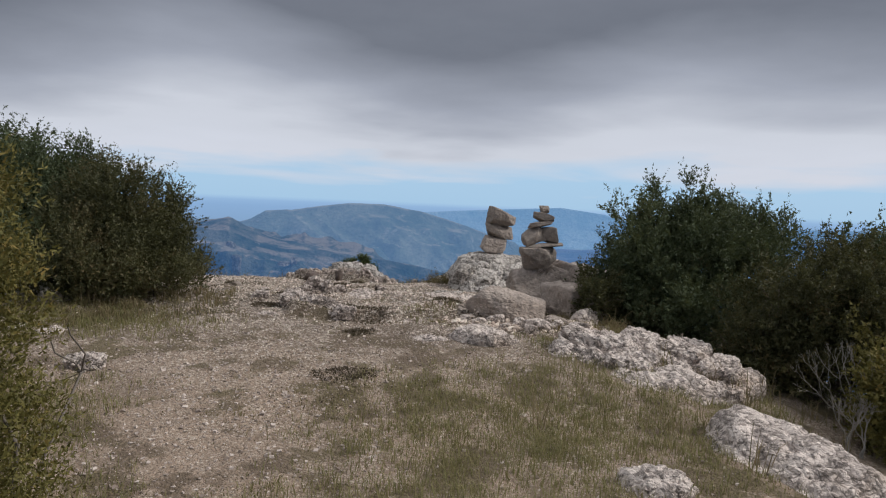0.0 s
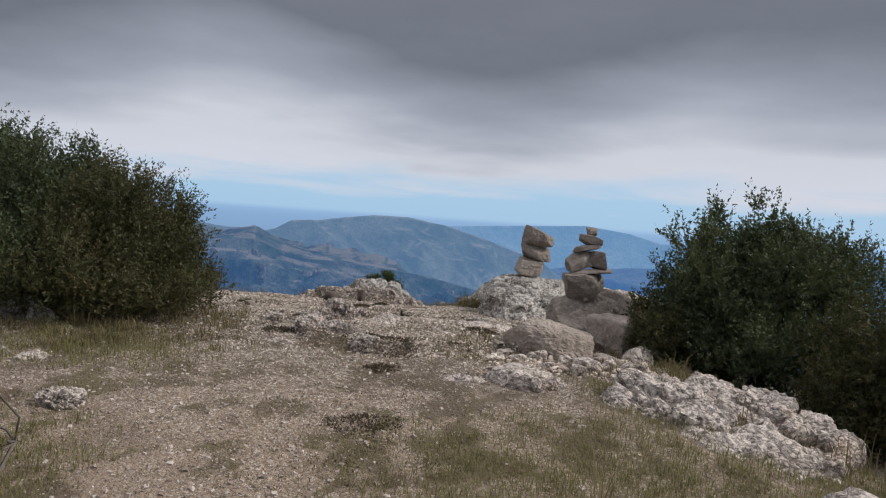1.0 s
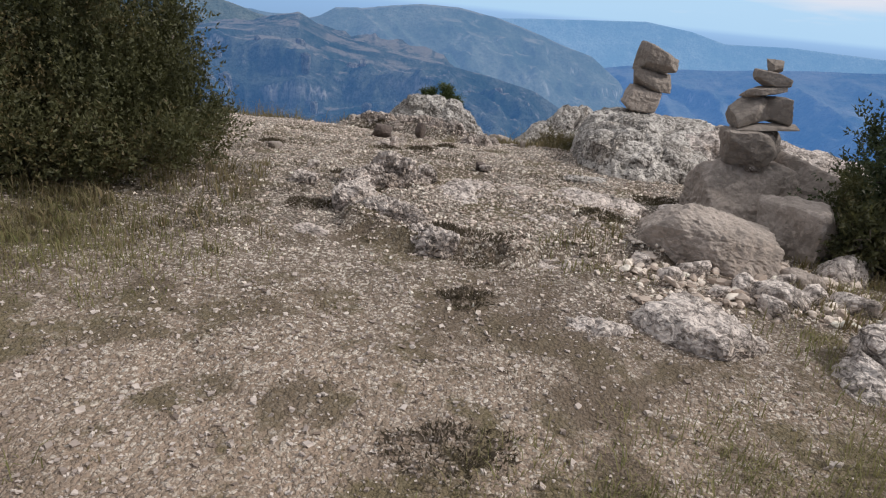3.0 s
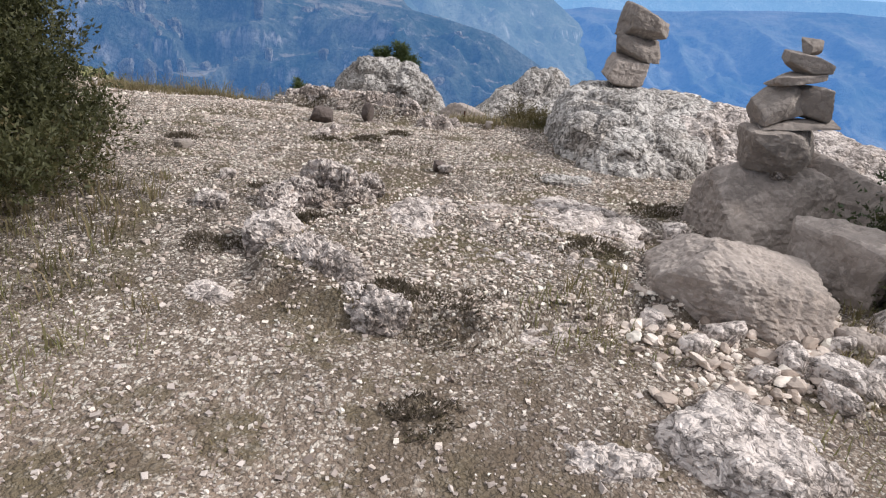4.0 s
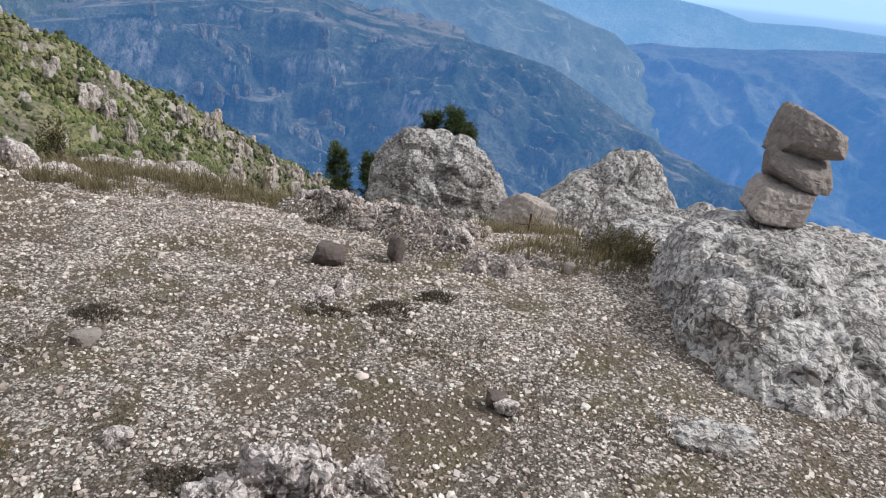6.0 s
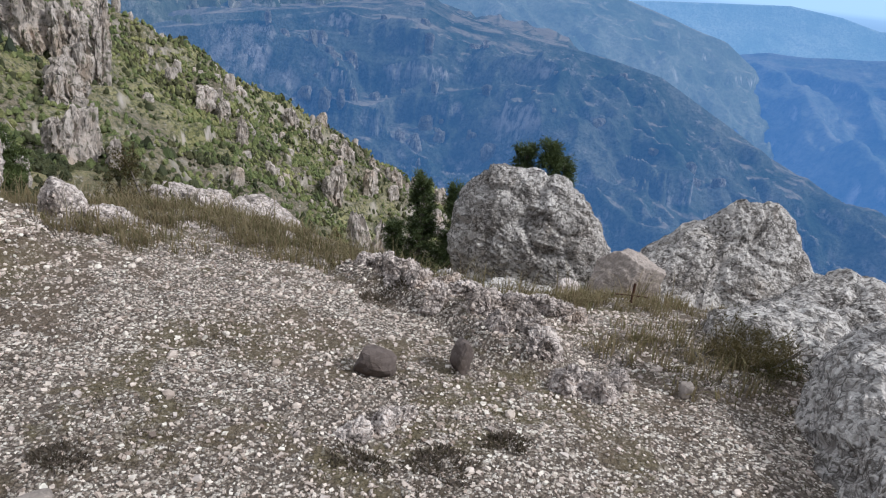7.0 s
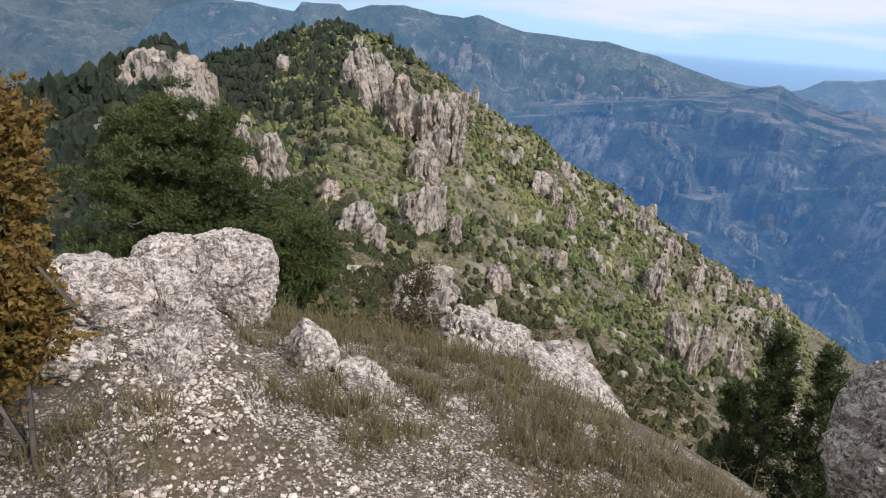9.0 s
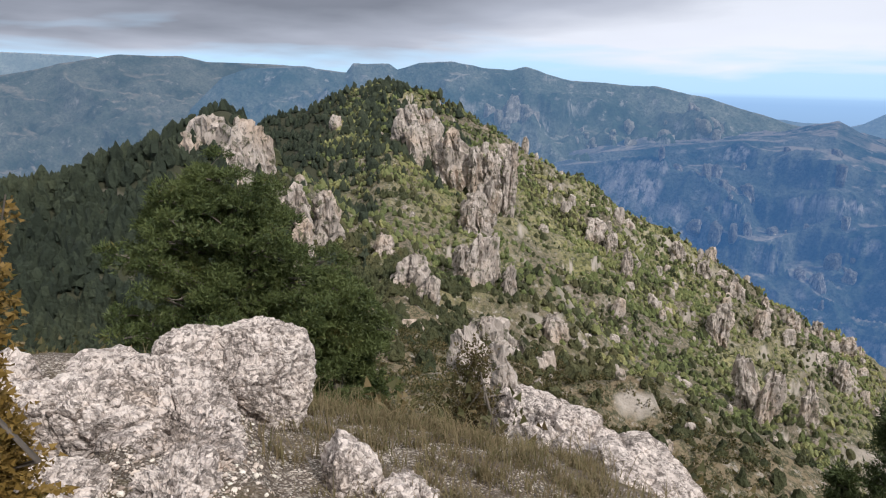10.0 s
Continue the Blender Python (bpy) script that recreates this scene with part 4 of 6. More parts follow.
rock("outcrop", -4.15, 14.20, -0.86, (0.80, 0.40, 0.28), -20, 62, "long pale limestone outcrop at the cliff edge", mat=PALE, lean=(0, 12), group=OUT, sub=5, sharp=8, rough=0.10, grain=4.5, crack=0.1)
rock("outcrop", -3.55, 13.0, -0.30, (0.22, 0.16, 0.12), 10, 63, "small pale limestone rock in edge grass", mat=PALE, group=OUT, sharp=7, rough=0.13)
rock("outcrop", -4.98, 12.02, 0.12, (0.15, 0.13, 0.19), -10, 64, "small upright pale limestone rock in dry grass", mat=PALE, lean=(0, 12), group=OUT, sharp=16, rough=0.08, crack=0.1)
rock("outcrop", -4.62, 12.17, -0.02, (0.34, 0.17, 0.10), -28, 65, "ragged pale limestone ledge at the edge", mat=PALE, group=OUT, sub=5, sharp=14, rough=0.16, crack=0.16)
rock("outcrop", -4.22, 12.36, -0.12, (0.22, 0.15, 0.10), 15, 66, "ragged pale limestone ledge at the edge", mat=PALE, group=OUT, sharp=14, rough=0.16, crack=0.16)
va, fa = rock_verts((0.31, 0.33, 0.46), 67, 6, planes=10, sharp=8, rough=0.08, lumps=0.16, grain=4.5, crack=0.07, taper=0.12)
vb, fb = rock_verts((0.33, 0.31, 0.42), 167, 6, planes=10, sharp=8, rough=0.08, lumps=0.16, grain=4.5, crack=0.07, taper=0.16)
twin = thing("outcrop", mesh_of("outcrop", np.vstack([va + np.array([0.15, 0.20, 0.0]), vb + np.array([-0.16, -0.20, 0.0])]), np.vstack([fa, fb + len(va)]), PALE, smooth=False),
             "big pale two-lobed limestone boulder with orange stains", "rock", OUT)
twin.location = (-6.46, 12.13, 0.03)
rock("outcrop", -5.72, 11.50, 0.27, (0.27, 0.62, 0.16), 58, 68, "rib of pale bedrock below a boulder", mat=PALE, group=OUT, sub=6, sharp=8, rough=0.22, grain=5.0, crack=0.16)
rock("outcrop", -4.98, 11.08, 0.32, (0.19, 0.52, 0.11), 60, 69, "crumbling rib of pale bedrock in gravel", mat=PALE, group=OUT, sub=6, sharp=8, rough=0.24, grain=5.0, crack=0.16)
rock("outcrop", -6.05, 10.98, 0.30, (0.62, 0.30, 0.24), 36, 70, "jagged low white limestone mass behind the oak shrub", mat=PALE, lean=(0, 6), group=OUT, sub=6, planes=9, sharp=12, rough=0.15, grain=5.0, crack=0.16)
rock("outcrop", -6.85, 10.75, 0.08, (0.60, 0.42, 0.36), 10, 171, "jagged low white limestone mass behind the oak shrub", mat=PALE, lean=(0, 10), group=OUT, sub=5, planes=9, sharp=12, rough=0.13, grain=5.0, crack=0.16)
rock("outcrop", -5.42, 10.72, 0.30, (0.34, 0.26, 0.13), 40, 172, "low crumbling white bedrock in gravel", mat=PALE, group=OUT, sub=5, sharp=10, rough=0.2, grain=5.0, crack=0.16)
rock("outcrop", -6.30, 11.62, 0.20, (0.42, 0.34, 0.20), 30, 173, "cracked white bedrock below a boulder", mat=PALE, group=OUT, sub=6, sharp=10, rough=0.16, grain=5.0, crack=0.16)
rock("outcrop", -7.2, 11.7, -0.12, (0.5, 0.40, 0.32), 20, 71, "pale limestone rock beside a boulder", mat=PALE, group=OUT, sub=5, sharp=7, rough=0.11)
rock("outcrop", -3.10, 5.94, 0.23, (0.17, 0.14, 0.13), 12, 72, "pale limestone rock at the path side", mat=PALE, group=OUT, sub=5, sharp=7, rough=0.13)
rock("outcrop", -3.52, 6.05, 0.20, (0.28, 0.22, 0.15), 30, 74, "low grey limestone rock at the path side", group=OUT, sharp=7, rough=0.13)
rock("outcrop", -2.72, 6.30, 0.24, (0.22, 0.13, 0.08), 10, 75, "low grey limestone rock in soil", group=OUT, sharp=7, rough=0.13)
rock("outcrop", -3.75, 7.05, 0.38, (0.12, 0.09, 0.13), 10, 76, "small pale limestone rock below a bush", mat=PALE, group=OUT)
rock("outcrop", -4.05, 7.15, 0.38, (0.22, 0.16, 0.20), 60, 77, "grey limestone rock below a bush", group=OUT, sharp=7)
rock("outcrop", -2.15, 13.6, -0.74, (0.26, 0.20, 0.22), 10, 79, "grey limestone rock in edge grass", group=OUT, sharp=12, rough=0.15, crack=0.12)
rock("outcrop", -1.55, 13.4, -0.62, (0.42, 0.26, 0.2), 0, 80, "low grey limestone ledge in edge grass", group=OUT, sharp=12, rough=0.15, crack=0.12)

STN = "loose stones"
for i, (x, y, h, m, lab) in enumerate([
        (-1.82, 10.42, (0.10, 0.07, 0.075), DARKST, "dark brown loose stone on gravel"), (-1.44, 10.63, (0.05, 0.06, 0.09), DARKST, "dark upright loose stone on gravel"),
        (-2.50, 9.08, (0.07, 0.045, 0.03), CAIRNM, "small flat loose stone on gravel"), (-0.74, 9.06, (0.05, 0.04, 0.04), DARKST, "brown loose stone on gravel"),
        (-0.70, 9.02, (0.05, 0.04, 0.03), PALE, "white loose stone on gravel"), (0.56, 7.0, (0.09, 0.08, 0.06), PALE, "pale limestone rubble stone below blocks"),
        (0.40, 6.88, (0.07, 0.06, 0.05), PALE, "pale limestone rubble stone below blocks"), (0.78, 6.82, (0.11, 0.07, 0.06), PALE, "pale limestone rubble stone below blocks"), (0.95, 6.7, (0.13, 0.10, 0.07), PALE, "pale limestone rubble stone below blocks"),
        (0.28, 7.08, (0.06, 0.05, 0.045), PALE, "pale limestone rubble stone below blocks"), (1.12, 6.78, (0.08, 0.07, 0.06), PALE, "pale limestone rubble stone below blocks"), (0.62, 6.72, (0.06, 0.05, 0.04), PALE, "pale limestone rubble stone below blocks"),
        (0.50, 7.18, (0.05, 0.05, 0.04), PALE, "pale limestone rubble stone below blocks"), (0.86, 6.58, (0.09, 0.06, 0.05), PALE, "pale limestone rubble stone below blocks"), (1.3, 6.72, (0.12, 0.09, 0.07), PALE, "pale limestone rubble stone below blocks"),
        (-0.35, 10.9, (0.035, 0.04, 0.035), CAIRNM, "brown loose stone in grass"), (-1.12, 13.75, (0.12, 0.1, 0.1), PALE, "grey loose stone in edge grass"),
        (0.62, 8.05, (0.10, 0.07, 0.07), PALE, "pale loose stone below a boulder"), (0.42, 8.0, (0.06, 0.05, 0.045), PALE, "pale loose stone below a boulder"),
        (1.05, 7.0, (0.07, 0.06, 0.06), PALE, "pale limestone rubble stone below blocks"), (-2.0, 8.45, (0.05, 0.04, 0.035), PALE, "white loose stone on gravel")]):
    rock("stone", x, y, gz(x, y) + h[2] * (0.3 if "rubble" in lab else 0.8), h, i * 37, 200 + i, lab, mat=m, group=STN, sub=4 if max(h) > 0.1 else 3, category="stone", sharp=24 if m is DARKST else 10, planes=8, rough=0.09 if m is DARKST else 0.06)


# ---- the two cairns ----
def stack_stone(parent, x, y, z, half, turn, seed, lean=(0, 0), mat=None, label="", taper=0.0, point=0.0, shear=0.0):
    """point: how much it thins towards +x; shear: how far its top stands over to +x."""
    v, f = rock_verts(half, seed, 5, planes=8, sharp=40, rough=0.035, lumps=0.07, grain=3.4, crack=0.0, taper=taper)
    v[:, 2] *= 1 - point * np.clip(v[:, 0] / half[0], -1, 1) * 0.8
    v[:, 0] += shear * v[:, 2]
    v = rotz(tilt(v, *lean), turn) + np.array([x, y, z])
    return part("stone", mesh_of("stone", v, f, mat or CAIRNM, smooth=False), parent, label)


ca = base_of("cairn", 0.87, 10.98, 0.66, "stacked brown-grey stone cairn on a boulder", "cairn", "cairns")
stack_stone(ca, 0.08, -0.08, 0.035, (0.22, 0.14, 0.035), -12, 301, (0, 5), PALE, "thin pale base slab")
stack_stone(ca, -0.05, 0.0, 0.205, (0.175, 0.15, 0.14), 6, 302, (0, 6), BROKEN, "smooth tapered bottom block", 0.08, 0.0, 0.28)
stack_stone(ca, 0.035, 0.0, 0.425, (0.195, 0.14, 0.10), -6, 303, (0, 8), CAIRNM, "", 0.0, 0.2, -0.3)
stack_stone(ca, 0.055, 0.0, 0.62, (0.21, 0.14, 0.125), 0, 304, (0, 10), CAIRNM, "lichen-spotted top stone", 0.0, 0.26, 0.0)
cb = base_of("cairn", 1.14, 8.25, 0.80, "stacked grey-brown stone cairn on a square block", "cairn", "cairns")
stack_stone(cb, -0.01, 0.0, 0.11, (0.19, 0.14, 0.12), 4, 311, (0, -4), CAIRNM, "tapered bottom block", -0.16)
stack_stone(cb, 0.04, -0.02, 0.255, (0.205, 0.12, 0.026), -4, 312, (0, -4))
stack_stone(cb, -0.08, 0.0, 0.36, (0.135, 0.11, 0.085), 8, 313, (0, -18))
stack_stone(cb, 0.10, 0.01, 0.375, (0.115, 0.11, 0.095), -10, 314, (0, 12))
stack_stone(cb, -0.02, 0.0, 0.485, (0.125, 0.10, 0.032), 5, 315, (0, -9), BROKEN)
stack_stone(cb, 0.02, 0.0, 0.568, (0.118, 0.09, 0.052), -8, 316, (0, 4))
stack_stone(cb, 0.03, 0.0, 0.655, (0.055, 0.05, 0.045), 20, 317, (0, 0))
stack_stone(cb, 0.02, -0.05, -0.02, (0.04, 0.04, 0.04), 0, 318, (0, 0), PALE)


# ---- leaves, twigs and bushes ----
def tubes(paths, sides=5):
    """Tapered limbs: each path is a list of (point, radius)."""
    vs, fs, n = [], [], 0
    for path in paths:
        for k, (p, r) in enumerate(path):
            a = np.arange(sides) * 2 * math.pi / sides
            nxt = path[min(k + 1, len(path) - 1)][0] - path[max(k - 1, 0)][0]
            d = nxt / (np.linalg.norm(nxt) + 1e-9)
            e1 = np.cross(d, [0.31, 0.95, 0.05])
            e1 = e1 / (np.linalg.norm(e1) + 1e-9)
            e2 = np.cross(d, e1)
            vs.append(p + r * (np.cos(a)[:, None] * e1 + np.sin(a)[:, None] * e2))
            if k:
                b = n + (k - 1) * sides
                i = np.arange(sides)
                j = (i + 1) % sides
                fs.append(np.stack([b + i, b + j, b + sides + j, b + sides + i], -1))
        n += len(path) * sides
    return np.vstack(vs), np.vstack(fs)


def limb(rng, a, b, r0, r1, bend=0.12, n=5):
    a, b = np.asarray(a, float), np.asarray(b, float)
    L = np.linalg.norm(b - a)
    out = []
    for k in range(n):
        t = k / (n - 1)
        w = rng.normal(size=3) * bend * L * math.sin(math.pi * t) * 0.5
        out.append((a + (b - a) * t + w, r0 + (r1 - r0) * t))
    return out


def leaves_at(rng, pos, out, size, flat=0.5):
    """A small pointed leaf at each place, pointing roughly outwards."""
    n = len(pos)
    d = out + rng.normal(size=(n, 3)) * 0.75
    d = d / np.linalg.norm(d, axis=1)[:, None]
    s = np.cross(d, rng.normal(size=(n, 3)))
    s = s / (np.linalg.norm(s, axis=1)[:, None] + 1e-9)
    nn = np.cross(d, s)
    L = size * rng.uniform(0.65, 1.35, n)[:, None]
    W = L * flat * 0.5
    v = np.stack([pos + s * W, pos - s * W + nn * W * 0.5, pos + d * L], 1).reshape(-1, 3)
    return v, np.arange(3 * n).reshape(n, 3)


def sprays(rng, starts, dirs, length, per, size, flat):
    """Leafy shoots: leaves set all along short twigs."""
    n = len(starts)
    t = rng.uniform(0.05, 1.0, (n, per))
    L = length * rng.uniform(0.6, 1.4, n)
    p = starts[:, None, :] + dirs[:, None, :] * (t * L[:, None])[..., None] + rng.normal(size=(n, per, 3)) * size * 0.35
    d = np.broadcast_to(dirs[:, None, :], p.shape) + rng.normal(size=p.shape) * 0.25
    return leaves_at(rng, p.reshape(-1, 3), d.reshape(-1, 3), size, flat)


def bush(name, x, y, blobs, label, mat, seed, shoots=2600, per=14, size=0.03, flat=0.62, length=0.16, base=None, stems=14, category="bush", group="", upright=0.6, hollow=0.35, bark=None, trunk_r=0.03, clump=0.0, squat=0.86):
    """blobs: (dx, dy, z, rx, ry, rz) lobes of the crown, z over the foot. Shoots stand out of the lobes, so that the outline is ragged."""
    rng = np.random.default_rng(seed)
    z0 = gz(x, y) if base is None else base
    ob = base_of(name, x, y, z0, label, category, group)
    B = np.array(blobs, float)
    B[:, 2] *= squat
    B[:, 5] *= squat
    knobs = []
    for q in B:
        for k in range(11):
            e = rng.normal(size=3)
            e[2] = e[2] * 0.8 + 0.3
            e = e / np.linalg.norm(e)
            knobs.append(np.concatenate([q[:3] + e * q[3:6] * rng.uniform(0.62, 1.0), q[3:6] * np.array([1, 1, 1.35]) * rng.uniform(0.17, 0.38)]))
    B = np.vstack([B * np.array([1, 1, 1, 0.72, 0.72, 0.72]), knobs])
    vol = (B[:, 3] * B[:, 4] + B[:, 3] * B[:, 5] + B[:, 4] * B[:, 5])
    pick = rng.choice(len(B), shoots, p=vol / vol.sum())
    d = rng.normal(size=(shoots, 3))
    d[:, 2] = np.where(d[:, 2] < 0, d[:, 2] * 0.8, d[:, 2])
    d = d / np.linalg.norm(d, axis=1)[:, None]
    lump = 1 + 0.62 * fbm(d * 3.0 + pick[:, None] * 5.1, 3, seed)
    rr = (hollow + (1 - hollow) * rng.uniform(0, 1, shoots) ** 0.5) * lump
    if clump:
        rr = rr * (1 - clump * np.clip(fbm(d * 5.5 + pick[:, None] * 3.3, 2, seed + 4) + 0.1, 0, 1))
    start = B[pick, :3] + d * B[pick, 3:6] * rr[:, None]
    way = d + np.array([0, 0, upright]) + rng.normal(size=(shoots, 3)) * 0.35
    # leaders: longer shoots that stand out of the crown
    m = shoots // 75
    lp = rng.choice(len(B), m, p=vol / vol.sum())
    ld = rng.normal(size=(m, 3))
    ld[:, 2] = np.abs(ld[:, 2]) + 0.25
    ld = ld / np.linalg.norm(ld, axis=1)[:, None]
    foot = B[lp, :3] + ld * B[lp, 3:6] * 0.8
    lway = ld * 0.6 + np.array([0, 0, 0.9]) + rng.normal(size=(m, 3)) * 0.2
    lway = lway / np.linalg.norm(lway, axis=1)[:, None]
    q = 26
    far = rng.uniform(0, 1, (m, q)) * (rng.uniform(0.12, 0.36, m) * min(1.0, float(np.mean(np.array(blobs)[:, 3])) / 0.42))[:, None]
    ls = foot[:, None] + lway[:, None] * far[..., None] + rng.normal(size=(m, q, 3)) * 0.022
    lw = lway[:, None] + rng.normal(size=(m, q, 3)) * 0.55
    start = np.vstack([start, ls.reshape(-1, 3)])
    way = np.vstack([way, lw.reshape(-1, 3)])
    start[:, 2] = np.maximum(start[:, 2], 0.03 + 0.12 * rng.uniform(size=len(start)))
    way = way / np.linalg.norm(way, axis=1)[:, None]
    v, f = sprays(rng, start, way, length, per, size, flat)
    part("crown", mesh_of("crown", v, f, mat, smooth=False), ob)
    paths = []
    for k in range(stems):
        b = B[k % len(blobs)]
        e = rng.normal(size=3)
        e = e / np.linalg.norm(e)
        end = b[:3] + np.array([e[0] * b[3], e[1] * b[4], abs(e[2]) * b[5]]) * 0.8
        a = np.array([rng.normal() * 0.12, rng.normal() * 0.12, -0.08]) + np.array([b[0], b[1], 0]) * 0.5
        main = limb(rng, a, end, trunk_r, trunk_r * 0.25, 0.3, 6)
        paths.append(main)
        for q in range(5):
            p, r = main[rng.integers(2, 6)]
            w = rng.normal(size=3) * 0.5 + e + np.array([0, 0, 0.4])
            paths.append(limb(rng, p, p + w / np.linalg.norm(w) * rng.uniform(0.12, 0.3), r * 0.6, 0.003, 0.2, 4))
    v, f = tubes(paths)
    part("trunk", mesh_of("trunk", v, f, bark or BARK), ob)
    return ob


BUSH = "bushes by the path"
bush("bush", -3.45, 7.85, [(0.0, 0.0, 0.75, 0.70, 0.65, 0.75), (0.36, 0.15, 0.58, 0.36, 0.42, 0.58), (-0.35, 0.25, 0.75, 0.46, 0.5, 0.60), (0.12, 0.55, 1.0, 0.26, 0.25, 0.42), (0.36, 0.4, 1.05, 0.20, 0.25, 0.42), (-0.1, -0.45, 0.45, 0.55, 0.4, 0.5), (-0.25, -0.75, 0.28, 0.6, 0.4, 0.35), (0.3, -0.25, 0.25, 0.55, 0.5, 0.32), (0.45, 0.3, 0.25, 0.4, 0.4, 0.32)],
     "dense brownish-green juniper bush on dry grass", JUNI, 51, shoots=6200, per=18, size=0.028, flat=0.5, length=0.24, upright=1.1, group=BUSH, clump=0.5, squat=0.76)
bush("bush", -5.05, 8.15, [(0.0, 0.0, 1.0, 0.95, 0.85, 1.0), (0.55, -0.1, 1.15, 0.55, 0.6, 0.6), (-0.5, 0.1, 1.45, 0.6, 0.6, 0.62), (0.85, 0.35, 0.9, 0.45, 0.5, 0.75), (0.1, -0.5, 0.6, 0.8, 0.5, 0.6), (0.3, -1.0, 0.4, 0.8, 0.5, 0.45), (0.9, -0.8, 0.35, 0.7, 0.5, 0.4), (0.15, 0.2, 1.6, 0.30, 0.3, 0.42)],
     "tall dark green bush with ragged upright shoots", HOLM, 52, shoots=6000, per=17, size=0.031, flat=0.55, length=0.25, upright=1.0, group=BUSH, clump=0.4, trunk_r=0.04, squat=0.77)
bush("bush", -3.38, 4.55, [(0.0, 0.0, 0.5, 0.36, 0.4, 0.52), (0.1, 0.2, 0.8, 0.25, 0.25, 0.36)], "yellow-green shrub at the path side", JUNI, 53, shoots=1500, per=13, size=0.03, group=BUSH)
bush("bush", -1.76, 2.78, [(-0.05, 0.0, 0.80, 0.26, 0.28, 0.50), (-0.12, 0.05, 1.22, 0.18, 0.20, 0.35), (-0.15, 0.0, 1.52, 0.10, 0.10, 0.20), (0.05, -0.10, 0.30, 0.36, 0.36, 0.28), (0.10, -0.45, 0.16, 0.34, 0.34, 0.20)], "slender yellow-green shrub at the path side", YELL, 62, shoots=2600, per=12, size=0.024, flat=0.4, length=0.16, upright=1.1, group=BUSH, stems=4, clump=0.4, trunk_r=0.010, squat=1.0)
bush("bush", 2.72, 7.9, [(0.0, 0.0, 0.95, 0.95, 0.8, 0.78), (-0.40, 0.05, 0.80, 0.45, 0.5, 0.55), (-0.72, -0.15, 0.78, 0.30, 0.32, 0.42), (-0.85, -0.1, 0.35, 0.30, 0.32, 0.35), (0.15, 0.1, 1.35, 0.42, 0.4, 0.38), (0.14, 0.1, 1.60, 0.20, 0.2, 0.20), (-0.30, 0.1, 1.56, 0.17, 0.18, 0.22), (0.52, 0.1, 1.50, 0.18, 0.18, 0.20), (-0.25, 0.1, 1.25, 0.34, 0.35, 0.34), (0.1, -0.5, 0.40, 0.95, 0.45, 0.45), (0.7, 0.1, 1.1, 0.5, 0.5, 0.45), (-0.4, -0.2, 0.3, 0.5, 0.5, 0.35)],
     "broad dark holm oak bush behind the outcrop", HOLM, 54, shoots=6600, per=18, size=0.030, flat=0.55, length=0.22, upright=0.95, group=BUSH, clump=0.4, trunk_r=0.04, squat=0.80)
bush("bush", 3.35, 6.35, [(0.0, 0.0, 0.75, 0.72, 0.65, 0.65), (-0.45, -0.1, 0.55, 0.45, 0.45, 0.5), (0.4, 0.1, 0.95, 0.5, 0.5, 0.5), (0.0, -0.45, 0.35, 0.7, 0.45, 0.4), (-0.5, -0.2, 0.25, 0.5, 0.4, 0.3)],
     "brownish-green juniper bush beside a holm oak", JUNI, 55, shoots=4600, per=16, size=0.028, flat=0.5, length=0.16, group=BUSH, clump=0.5)
bush("bush", 3.0, 7.05, [(0.0, 0.0, 0.35, 0.6, 0.5, 0.42), (0.6, -0.2, 0.3, 0.6, 0.5, 0.4)], "low dark bush between taller bushes", HOLM, 63, shoots=1500, per=12, size=0.036, flat=0.5, length=0.2, group=BUSH, stems=6)
bush("bush", 4.45, 6.7, [(0.0, 0.0, 1.0, 0.8, 0.8, 0.85), (0.2, 0.2, 1.5, 0.45, 0.45, 0.5), (-0.4, 0.4, 1.3, 0.4, 0.4, 0.45)], "dark ragged bush beyond the junipers", HOLM, 56, shoots=3400, per=14, size=0.036, length=0.2, group=BUSH, clump=0.35)
bush("bush", 3.35, 5.0, [(0.0, 0.0, 0.42, 0.42, 0.42, 0.42), (0.2, 0.3, 0.5, 0.3, 0.3, 0.4)], "small yellow-green shrub in shade", YELL, 57, shoots=1600, per=13, size=0.03, group=BUSH)
bush("bush", 1.62, 7.42, [(0.0, 0.0, 0.22, 0.28, 0.25, 0.24)], "low olive shrub at a boulder foot", JUNI, 58, shoots=500, per=12, size=0.026, length=0.12, group=BUSH, stems=5)
bush("bush", -4.80, 10.20, [(0.0, 0.0, 0.90, 0.20, 0.24, 0.55), (0.0, -0.05, 0.40, 0.26, 0.28, 0.40), (-0.06, 0.0, 1.25, 0.13, 0.15, 0.22)],
     "golden-brown autumn oak shrub at the edge", GOLD, 59, shoots=3800, per=13, size=0.026, flat=0.75, length=0.11, group="oak shrubs", clump=0.4, stems=7, trunk_r=0.018, squat=0.98)
bush("bush", -6.45, 14.6, [(0.0, 0.0, 0.40, 0.28, 0.28, 0.42), (0.06, 0.0, 0.85, 0.18, 0.18, 0.40), (0.02, 0.03, 1.2, 0.10, 0.10, 0.28)], "thin brown-leaved shrub below the edge", DRYB, 60, shoots=520, per=8, size=0.03, length=0.16, group="oak shrubs", stems=7, base=gz(-6.45, 14.6) - 0.1)
bush("bush", 0.06, 11.62, [(0.0, 0.0, 0.04, 0.24, 0.18, 0.06)], "low dry shrub between boulders", DRYB, 61, shoots=420, per=10, size=0.03, flat=0.16, length=0.08, stems=4)


